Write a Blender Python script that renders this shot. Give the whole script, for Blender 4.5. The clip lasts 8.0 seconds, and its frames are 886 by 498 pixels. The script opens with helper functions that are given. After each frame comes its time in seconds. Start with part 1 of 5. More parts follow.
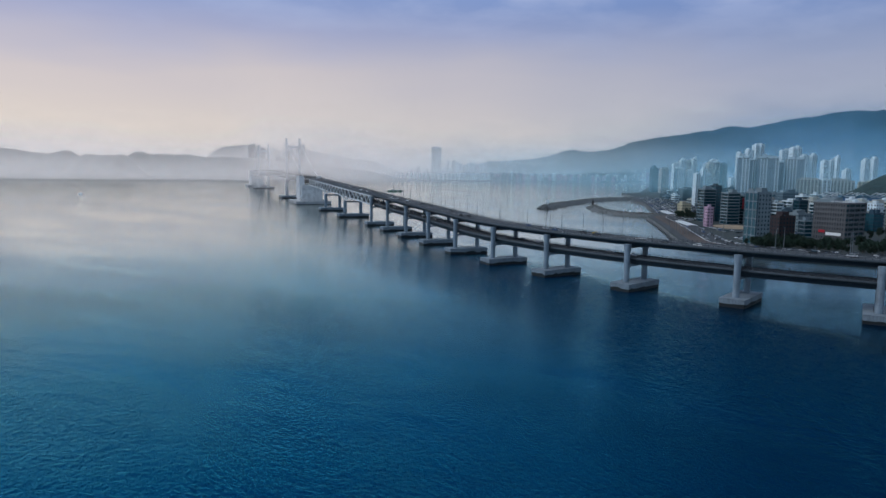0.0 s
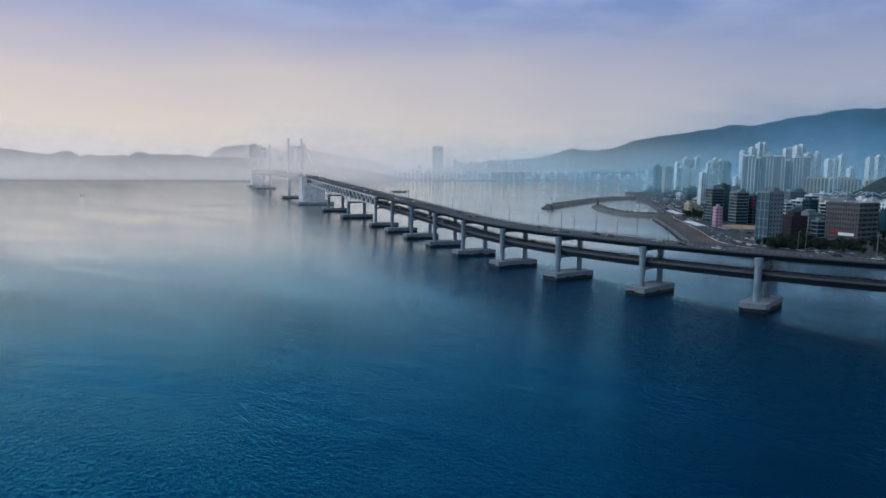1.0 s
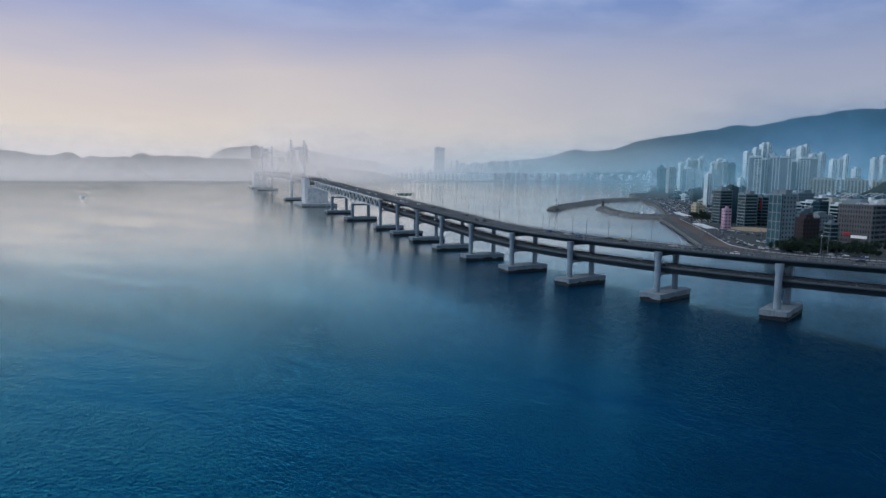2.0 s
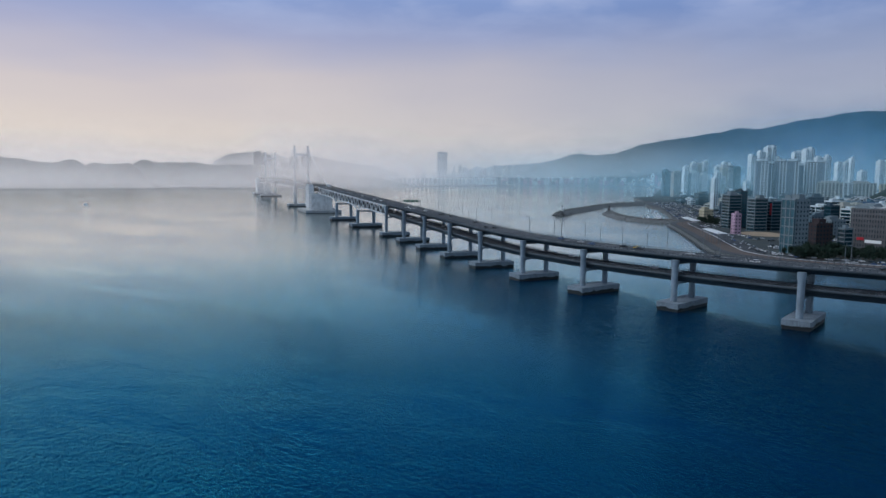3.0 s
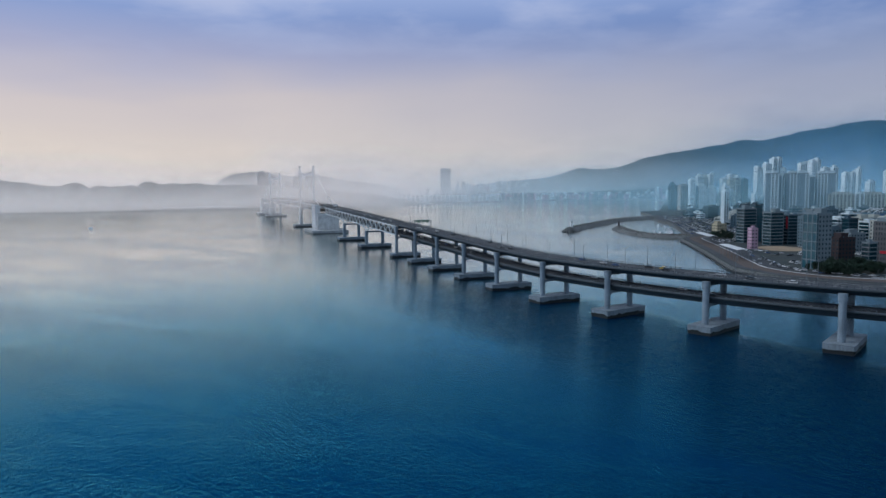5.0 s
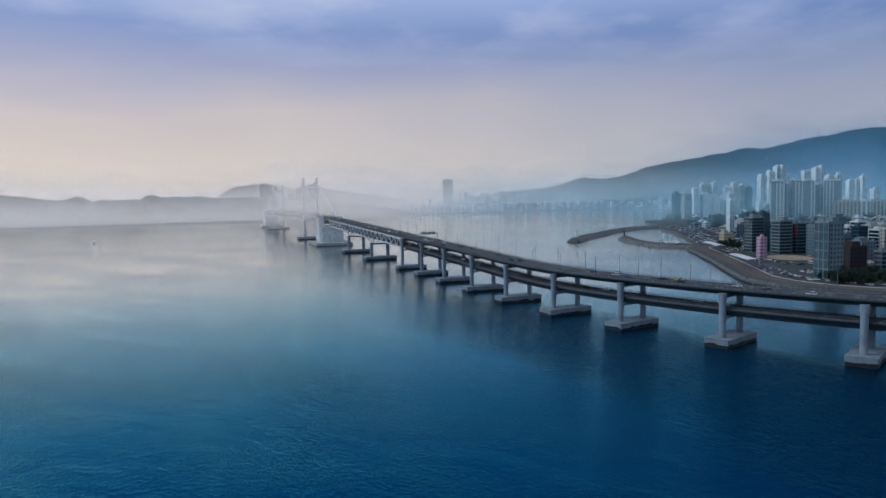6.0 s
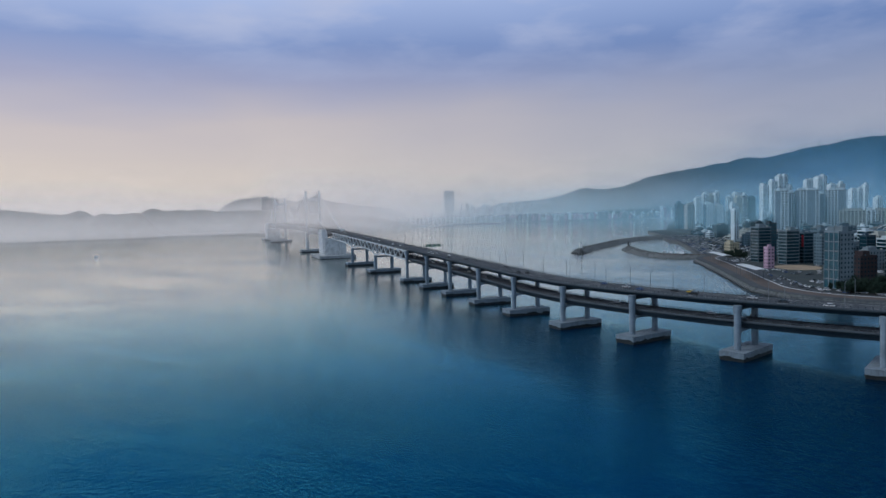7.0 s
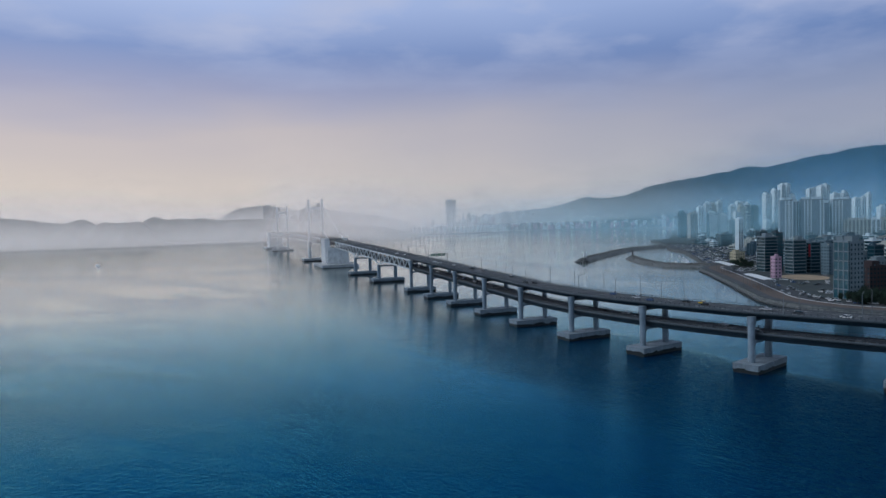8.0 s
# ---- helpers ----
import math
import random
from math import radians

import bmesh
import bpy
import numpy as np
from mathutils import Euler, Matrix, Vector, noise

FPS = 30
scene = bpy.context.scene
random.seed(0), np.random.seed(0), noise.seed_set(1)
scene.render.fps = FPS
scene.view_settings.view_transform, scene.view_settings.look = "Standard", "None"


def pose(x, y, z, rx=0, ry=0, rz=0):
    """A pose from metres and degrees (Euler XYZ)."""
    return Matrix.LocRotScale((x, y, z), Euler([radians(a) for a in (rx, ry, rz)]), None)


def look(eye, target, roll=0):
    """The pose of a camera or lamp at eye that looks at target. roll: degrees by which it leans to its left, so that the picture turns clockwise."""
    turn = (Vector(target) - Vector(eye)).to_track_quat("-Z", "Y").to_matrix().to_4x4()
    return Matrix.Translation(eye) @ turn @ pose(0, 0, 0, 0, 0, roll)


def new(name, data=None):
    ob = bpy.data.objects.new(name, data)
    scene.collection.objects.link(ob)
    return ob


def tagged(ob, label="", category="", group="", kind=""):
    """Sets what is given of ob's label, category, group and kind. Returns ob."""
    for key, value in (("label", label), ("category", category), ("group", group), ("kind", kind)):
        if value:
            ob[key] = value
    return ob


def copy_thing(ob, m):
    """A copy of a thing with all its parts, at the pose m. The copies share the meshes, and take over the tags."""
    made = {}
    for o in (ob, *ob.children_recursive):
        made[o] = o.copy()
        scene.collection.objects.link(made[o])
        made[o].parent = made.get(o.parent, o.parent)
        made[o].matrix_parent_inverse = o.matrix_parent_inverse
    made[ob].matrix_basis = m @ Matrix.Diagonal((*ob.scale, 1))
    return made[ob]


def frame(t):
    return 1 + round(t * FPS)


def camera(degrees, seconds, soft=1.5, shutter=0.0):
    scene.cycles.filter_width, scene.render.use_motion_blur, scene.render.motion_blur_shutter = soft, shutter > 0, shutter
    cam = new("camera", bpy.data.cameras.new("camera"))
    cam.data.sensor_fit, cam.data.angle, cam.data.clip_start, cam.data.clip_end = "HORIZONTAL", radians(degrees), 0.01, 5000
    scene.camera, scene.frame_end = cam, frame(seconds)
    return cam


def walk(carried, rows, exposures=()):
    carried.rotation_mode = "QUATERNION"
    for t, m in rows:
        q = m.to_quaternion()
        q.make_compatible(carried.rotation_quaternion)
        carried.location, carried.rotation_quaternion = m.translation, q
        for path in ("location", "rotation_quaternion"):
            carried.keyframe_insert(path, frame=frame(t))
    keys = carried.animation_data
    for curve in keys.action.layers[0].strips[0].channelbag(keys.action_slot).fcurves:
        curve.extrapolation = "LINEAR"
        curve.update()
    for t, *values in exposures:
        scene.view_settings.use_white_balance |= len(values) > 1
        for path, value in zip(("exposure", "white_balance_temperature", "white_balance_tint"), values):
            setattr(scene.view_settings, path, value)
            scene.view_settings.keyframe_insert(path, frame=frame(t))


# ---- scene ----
cam = camera(64.57, 8.0, soft=1.5)
PATH = [
    (0, (0.00, -0.00, 64.40), (0.00, 99.33, 52.80), 1.02),
    (0.5, (-2.51, 5.08, 64.83), (-2.59, 104.39, 53.14), 0.96),
    (1, (-5.00, 10.12, 65.31), (-5.11, 109.44, 53.59), 0.86),
    (1.5, (-7.32, 14.93, 65.97), (-7.48, 114.24, 54.25), 0.86),
    (3, (-14.22, 27.97, 67.97), (-14.85, 127.37, 56.98), 0.45),
    (3.5, (-16.46, 31.78, 68.90), (-17.17, 131.22, 58.37), 0.26),
    (4, (-18.68, 35.23, 69.54), (-19.53, 134.73, 59.57), 0.06),
    (4.5, (-20.66, 38.32, 70.27), (-21.62, 137.87, 60.90), -0.24),
    (6, (-26.91, 46.97, 71.84), (-28.30, 146.70, 64.63), -1.04),
    (6.5, (-28.92, 49.53, 72.27), (-30.39, 149.31, 65.91), -1.31),
    (7, (-30.89, 52.02, 72.42), (-32.40, 151.85, 66.84), -1.44),
    (7.5, (-32.73, 54.58, 72.57), (-34.29, 154.44, 67.65), -1.40),
    (8, (-34.32, 57.27, 72.84), (-35.95, 157.17, 68.51), -1.40),
]
walk(cam, [(t, look(e, a, r)) for t, e, a, r in PATH], exposures=[(0, -0.02), (4, -0.02), (8, -0.17)])


# ---- light ----
def link(nt, a, b):
    nt.links.new(a, b)


def node(nt, kind, **values):
    n = nt.nodes.new(kind)
    for key, value in values.items():
        n.inputs[key].default_value = value
    return n


def maths(nt, op, a, b=None):
    n = nt.nodes.new("ShaderNodeMath")
    n.operation = op
    for i, v in enumerate((a, b)):
        if v is None:
            continue
        if isinstance(v, (int, float)):
            n.inputs[i].default_value = v
        else:
            nt.links.new(v, n.inputs[i])
    return n.outputs[0]


def mixed(nt, fac, a, b, blend="MIX"):
    n = nt.nodes.new("ShaderNodeMix")
    n.data_type, n.blend_type = "RGBA", blend
    for socket, v in ((n.inputs["Factor"], fac), (n.inputs["A"], a), (n.inputs["B"], b)):
        if isinstance(v, (int, float)):
            socket.default_value = v
        elif isinstance(v, tuple):
            socket.default_value = (*v, 1)[:4]
        else:
            nt.links.new(v, socket)
    return n.outputs["Result"]


def ramp(nt, fac, stops, ease="LINEAR"):
    n = nt.nodes.new("ShaderNodeValToRGB")
    n.color_ramp.interpolation = ease
    e = n.color_ramp.elements
    while len(e) < len(stops):
        e.new(0.5)
    for i, (p, c) in enumerate(stops):
        e[i].position = p
        e[i].color = (*c, 1) if isinstance(c, tuple) else (c, c, c, 1)
    nt.links.new(fac, n.inputs[0])
    return n.outputs[0]


SUN_ELEVATION, SUN_AZIMUTH = radians(42), radians(-88)  # azimuth from +y, to the right

world = bpy.data.worlds.new("sky")
scene.world = world
world.use_nodes = True
wt = world.node_tree
wt.nodes.clear()
coord = wt.nodes.new("ShaderNodeTexCoord").outputs["Generated"]
sep = wt.nodes.new("ShaderNodeSeparateXYZ")
link(wt, coord, sep.inputs[0])
up = maths(wt, "MAXIMUM", sep.outputs["Z"], 0.0)
flat = wt.nodes.new("ShaderNodeVectorMath")
flat.operation = "MULTIPLY"
link(wt, coord, flat.inputs[0])
flat.inputs[1].default_value = (1, 1, 0)
norm = wt.nodes.new("ShaderNodeVectorMath")
norm.operation = "NORMALIZE"
link(wt, flat.outputs[0], norm.inputs[0])
dot = wt.nodes.new("ShaderNodeVectorMath")
dot.operation = "DOT_PRODUCT"
link(wt, norm.outputs[0], dot.inputs[0])
dot.inputs[1].default_value = (math.sin(radians(-48)), math.cos(radians(-48)), 0)
# cloud sheet seen in perspective
lift = maths(wt, "ADD", up, 0.12)
plane = wt.nodes.new("ShaderNodeVectorMath")
plane.operation = "DIVIDE"
link(wt, coord, plane.inputs[0])
comb = wt.nodes.new("ShaderNodeCombineXYZ")
for k in range(3):
    link(wt, lift, comb.inputs[k])
link(wt, comb.outputs[0], plane.inputs[1])
cl = node(wt, "ShaderNodeTexNoise", Scale=2.1, Detail=5.0, Roughness=0.5, Distortion=0.15)
link(wt, plane.outputs[0], cl.inputs["Vector"])
cl2 = node(wt, "ShaderNodeTexNoise", Scale=0.55, Detail=3.0, Roughness=0.5)
link(wt, plane.outputs[0], cl2.inputs["Vector"])
wob = maths(wt, "MULTIPLY", maths(wt, "SUBTRACT", cl2.outputs[0], 0.5), 0.10)
el = maths(wt, "ADD", up, maths(wt, "MULTIPLY", wob, maths(wt, "MINIMUM", maths(wt, "MULTIPLY", up, 8.0), 1.0)))
warm = ramp(wt, el, [(0.0, (0.74, 0.67, 0.62)), (0.05, (0.78, 0.69, 0.63)), (0.115, (0.68, 0.61, 0.62)), (0.175, (0.42, 0.44, 0.63)),
                     (0.23, (0.27, 0.37, 0.67)), (0.30, (0.50, 0.62, 0.94)), (0.42, (0.44, 0.58, 0.82)), (1.0, (0.36, 0.49, 0.63))])
cool = ramp(wt, el, [(0.0, (0.43, 0.47, 0.55)), (0.06, (0.44, 0.47, 0.56)), (0.13, (0.36, 0.40, 0.55)),
                     (0.22, (0.17, 0.27, 0.55)), (0.29, (0.32, 0.44, 0.76)), (0.40, (0.26, 0.37, 0.58)), (1.0, (0.27, 0.40, 0.54))])
side = ramp(wt, dot.outputs["Value"], [(0.22, 0.0), (0.48, 0.26), (0.67, 0.56), (0.85, 0.86), (0.97, 1.0)], "EASE")
veil = mixed(wt, side, cool, warm)
back = ramp(wt, dot.outputs["Value"], [(-0.75, 1.0), (-0.12, 0.0)], "EASE")
veil = mixed(wt, back, veil, (0.32, 0.43, 0.57))  # brighter overcast out of view, added as fill on camera-facing walls
bright = ramp(wt, cl.outputs[0], [(0.44, 0.0), (0.64, 1.0)])
bright = maths(wt, "MULTIPLY", bright, ramp(wt, el, [(0.12, 0.0), (0.20, 0.22), (0.27, 0.7), (1.0, 0.6)]))
veil = mixed(wt, bright, veil, (0.54, 0.60, 0.82))
sky = wt.nodes.new("ShaderNodeTexSky")
sky.sky_type, sky.sun_disc = "NISHITA", False
sky.sun_elevation, sky.sun_rotation = SUN_ELEVATION, SUN_AZIMUTH
sky_bg = node(wt, "ShaderNodeBackground", Strength=0.06)
link(wt, sky.outputs[0], sky_bg.inputs[0])
veil_bg = node(wt, "ShaderNodeBackground", Strength=1.0)
link(wt, veil, veil_bg.inputs[0])
blend = node(wt, "ShaderNodeMixShader", Fac=0.92)  # an overcast veil over the clear sky
link(wt, sky_bg.outputs[0], blend.inputs[1])
link(wt, veil_bg.outputs[0], blend.inputs[2])
link(wt, blend.outputs[0], wt.nodes.new("ShaderNodeOutputWorld").inputs[0])

sun = new("sun", bpy.data.lights.new("sun", "SUN"))
sun.data.energy, sun.data.angle, sun.data.color = 1.35, radians(30), (0.94, 0.97, 1.0)
sun.matrix_world = look((0, 0, 500), (-500 * math.sin(SUN_AZIMUTH), -500 * math.cos(SUN_AZIMUTH), 500 - 500 * math.tan(SUN_ELEVATION)))


# ---- materials ----
def material(name, color, rough=0.8, metal=0.0, grain=0.0, grain_size=1.0, stain=None, stain_size=10.0, stain_amount=0.4,
             bump=0.0, vary=0.0, streaks=0.0, spec=0.3):
    """A surface with fine grain, larger stains, upright streaks and a change from piece to piece."""
    m = bpy.data.materials.new(name)
    m.use_nodes = True
    nt = m.node_tree
    p = nt.nodes["Principled BSDF"]
    geo = nt.nodes.new("ShaderNodeNewGeometry")
    c = color
    n1 = node(nt, "ShaderNodeTexNoise", Scale=1.0 / grain_size, Detail=4.0, Roughness=0.6)
    link(nt, geo.outputs["Position"], n1.inputs["Vector"])
    n2 = node(nt, "ShaderNodeTexNoise", Scale=1.0 / stain_size, Detail=5.0, Roughness=0.6)
    link(nt, geo.outputs["Position"], n2.inputs["Vector"])
    if grain:
        g = ramp(nt, n1.outputs[0], [(0.3, 1.0 - grain), (0.7, 1.0 + grain)])
        c = mixed(nt, 1.0, c, g, "MULTIPLY")
    if stain:
        f = maths(nt, "MULTIPLY", ramp(nt, n2.outputs[0], [(0.42, 0.0), (0.66, 1.0)]), stain_amount)
        c = mixed(nt, f, c, stain)
    if streaks:
        sc = nt.nodes.new("ShaderNodeVectorMath")
        sc.operation = "MULTIPLY"
        link(nt, geo.outputs["Position"], sc.inputs[0])
        sc.inputs[1].default_value = (1.1, 1.1, 0.06)
        n3 = node(nt, "ShaderNodeTexNoise", Scale=1.0, Detail=4.0, Roughness=0.7)
        link(nt, sc.outputs[0], n3.inputs["Vector"])
        f = ramp(nt, n3.outputs[0], [(0.48, 1.0), (0.75, 1.0 - streaks)])
        c = mixed(nt, 1.0, c, f, "MULTIPLY")
    if vary:
        info = nt.nodes.new("ShaderNodeObjectInfo")
        f = maths(nt, "ADD", maths(nt, "MULTIPLY", info.outputs["Random"], 2 * vary), 1.0 - vary)
        c = mixed(nt, 1.0, c, f, "MULTIPLY")
    if isinstance(c, tuple):
        p.inputs["Base Color"].default_value = (*c, 1)
    else:
        link(nt, c, p.inputs["Base Color"])
    p.inputs["Roughness"].default_value, p.inputs["Metallic"].default_value = rough, metal
    p.inputs["Specular IOR Level"].default_value = spec
    if bump:
        b = node(nt, "ShaderNodeBump", Strength=bump, Distance=grain_size * 0.3)
        link(nt, n1.outputs[0], b.inputs["Height"])
        link(nt, b.outputs[0], p.inputs["Normal"])
    return m


CONCRETE = material("concrete", (0.23, 0.295, 0.355), 0.85, grain=0.12, grain_size=0.6, stain=(0.12, 0.155, 0.18), stain_size=5, stain_amount=0.6, streaks=0.35, bump=0.2)
LIGHT_CONCRETE = material("light_concrete", (0.66, 0.68, 0.69), 0.85, grain=0.1, grain_size=0.8, stain=(0.36, 0.37, 0.38), stain_size=6, stain_amount=0.6, streaks=0.3)
TIDE = material("tide_band", (0.012, 0.017, 0.019), 0.6, grain=0.3, grain_size=0.4, stain=(0.028, 0.033, 0.034), stain_size=2, bump=0.3)
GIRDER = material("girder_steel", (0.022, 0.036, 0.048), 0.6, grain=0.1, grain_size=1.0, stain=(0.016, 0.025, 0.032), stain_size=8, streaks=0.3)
TRUSS = material("truss_steel", (0.50, 0.55, 0.58), 0.55, grain=0.08, grain_size=1.0, stain=(0.36, 0.38, 0.40), stain_size=7, streaks=0.2)
WHITE_STEEL = material("white_steel", (0.74, 0.76, 0.78), 0.5, grain=0.05, stain=(0.55, 0.56, 0.57), stain_size=8, streaks=0.15)
ASPHALT = material("asphalt", (0.042, 0.049, 0.056), 0.9, grain=0.2, grain_size=0.5, stain=(0.062, 0.069, 0.076), stain_size=6, stain_amount=0.6, bump=0.1)
PARAPET = material("parapet_concrete", (0.085, 0.102, 0.12), 0.85, grain=0.15, grain_size=0.6, stain=(0.07, 0.08, 0.09), stain_size=5, stain_amount=0.7, streaks=0.3)
MARK = material("lane_paint", (0.62, 0.62, 0.60), 0.7, grain=0.2, grain_size=0.4)
RAIL = material("rail_metal", (0.07, 0.085, 0.10), 0.55, metal=0.4, grain=0.1, grain_size=0.5)
POLE = material("pole_metal", (0.16, 0.18, 0.20), 0.5, metal=0.4, grain=0.08)
GLASS_DARK = material("window_glass", (0.008, 0.036, 0.050), 0.12, grain=0.3, grain_size=3.0, spec=0.6)
GLASS_TEAL = material("curtain_glass", (0.020, 0.085, 0.115), 0.12, grain=0.25, grain_size=4.0, spec=0.7)
ROOF = material("roof_screed", (0.17, 0.19, 0.20), 0.9, grain=0.2, grain_size=1.5, stain=(0.13, 0.14, 0.13), stain_size=6, stain_amount=0.7, vary=0.25)
ROOF_GREEN = material("roof_green_paint", (0.10, 0.22, 0.16), 0.8, grain=0.15, grain_size=1.5, stain=(0.20, 0.22, 0.19), stain_size=5, vary=0.25)
LEAF = material("leaf", (0.013, 0.032, 0.022), 0.75, grain=0.5, grain_size=1.5, stain=(0.024, 0.046, 0.026), stain_size=8, vary=0.3)
BARK = material("bark", (0.10, 0.075, 0.055), 0.9, grain=0.3, grain_size=0.3, bump=0.4)
ROCK = material("armour_rock", (0.15, 0.16, 0.16), 0.9, grain=0.35, grain_size=1.2, stain=(0.07, 0.078, 0.08), stain_size=4, stain_amount=0.8, bump=0.5)
SAND = material("beach_sand", (0.46, 0.42, 0.36), 0.95, grain=0.1, grain_size=3.0, stain=(0.36, 0.33, 0.28), stain_size=30)
EARTH = material("bare_earth", (0.33, 0.25, 0.17), 0.95, grain=0.2, grain_size=2.0, stain=(0.24, 0.19, 0.14), stain_size=9, stain_amount=0.8)
PAVING = material("paving", (0.045, 0.054, 0.060), 0.9, grain=0.2, grain_size=2.0, stain=(0.08, 0.086, 0.092), stain_size=14, stain_amount=0.7)
BRICK_WALK = material("red_paving", (0.088, 0.070, 0.063), 0.9, grain=0.3, grain_size=1.5, stain=(0.12, 0.085, 0.066), stain_size=8, stain_amount=0.6)
CITY = material("town_ground", (0.030, 0.040, 0.044), 0.95, grain=0.3, grain_size=6.0, stain=(0.05, 0.062, 0.055), stain_size=45, stain_amount=0.8)
FOREST = material("forest", (0.014, 0.034, 0.034), 0.9, grain=0.5, grain_size=9.0, stain=(0.022, 0.044, 0.036), stain_size=90, stain_amount=0.7, bump=0.8)
TYRE = material("tyre_rubber", (0.02, 0.02, 0.02), 0.8, grain=0.1)
SIGN_GREEN = material("sign_green", (0.02, 0.14, 0.08), 0.5, grain=0.05)
RED = material("red_sign", (0.40, 0.025, 0.04), 0.5, grain=0.1)
AWNING = material("white_membrane", (0.88, 0.90, 0.91), 0.6, grain=0.05, stain=(0.66, 0.67, 0.68), stain_size=6)
BLUE_SHEET = material("blue_cladding", (0.06, 0.16, 0.30), 0.5, grain=0.1, stain=(0.10, 0.20, 0.32), stain_size=8, streaks=0.2)
WALLS = {}
for key, col in {"white": (0.68, 0.79, 0.84), "cream": (0.42, 0.45, 0.42), "grey": (0.13, 0.20, 0.245), "slate": (0.035, 0.075, 0.11), "dark": (0.045, 0.075, 0.095), "brown": (0.040, 0.030, 0.034),
                 "slate_blue": (0.21, 0.28, 0.33), "pink": (0.50, 0.34, 0.44), "beige": (0.28, 0.28, 0.27), "blue": (0.075, 0.165, 0.23), "yellow": (0.44, 0.40, 0.29), "brown_grey": (0.115, 0.12, 0.13), "stone": (0.18, 0.235, 0.265)}.items():
    WALLS[key] = material("wall_" + key, col, 0.85, grain=0.08, grain_size=2.0, stain=tuple(v * 0.72 for v in col), stain_size=9, stain_amount=0.5, streaks=0.2, vary=0.10)
CAR_PAINT = [material("paint_" + n, c, 0.3, grain=0.03, spec=0.5) for n, c in
             (("white", (0.78, 0.78, 0.78)), ("silver", (0.45, 0.46, 0.48)), ("black", (0.02, 0.02, 0.025)), ("grey", (0.15, 0.16, 0.17)), ("blue", (0.03, 0.08, 0.22)), ("taxi_yellow", (0.60, 0.42, 0.05)))]


def tide_stained(name, color, wet, level, reach):
    """Weathered concrete whose foot is dark with weed up to a ragged tide line."""
    m = material(name, color, 0.85, grain=0.15, grain_size=0.5, stain=tuple(v * 0.6 for v in color), stain_size=4, stain_amount=0.6, streaks=0.3, bump=0.25)
    nt = m.node_tree
    p = nt.nodes["Principled BSDF"]
    old = p.inputs["Base Color"].links[0].from_socket
    geo = nt.nodes.new("ShaderNodeNewGeometry")
    sp = nt.nodes.new("ShaderNodeSeparateXYZ")
    link(nt, geo.outputs["Position"], sp.inputs[0])
    n = node(nt, "ShaderNodeTexNoise", Scale=0.17, Detail=4.0, Roughness=0.55)
    link(nt, geo.outputs["Position"], n.inputs["Vector"])
    line = maths(nt, "ADD", maths(nt, "MULTIPLY", maths(nt, "SUBTRACT", n.outputs[0], 0.5), reach), level)
    f = ramp(nt, maths(nt, "ADD", maths(nt, "SUBTRACT", line, sp.outputs["Z"]), 0.5), [(0.35, 0.0), (0.65, 1.0)])
    link(nt, mixed(nt, f, old, wet), p.inputs["Base Color"])
    return m


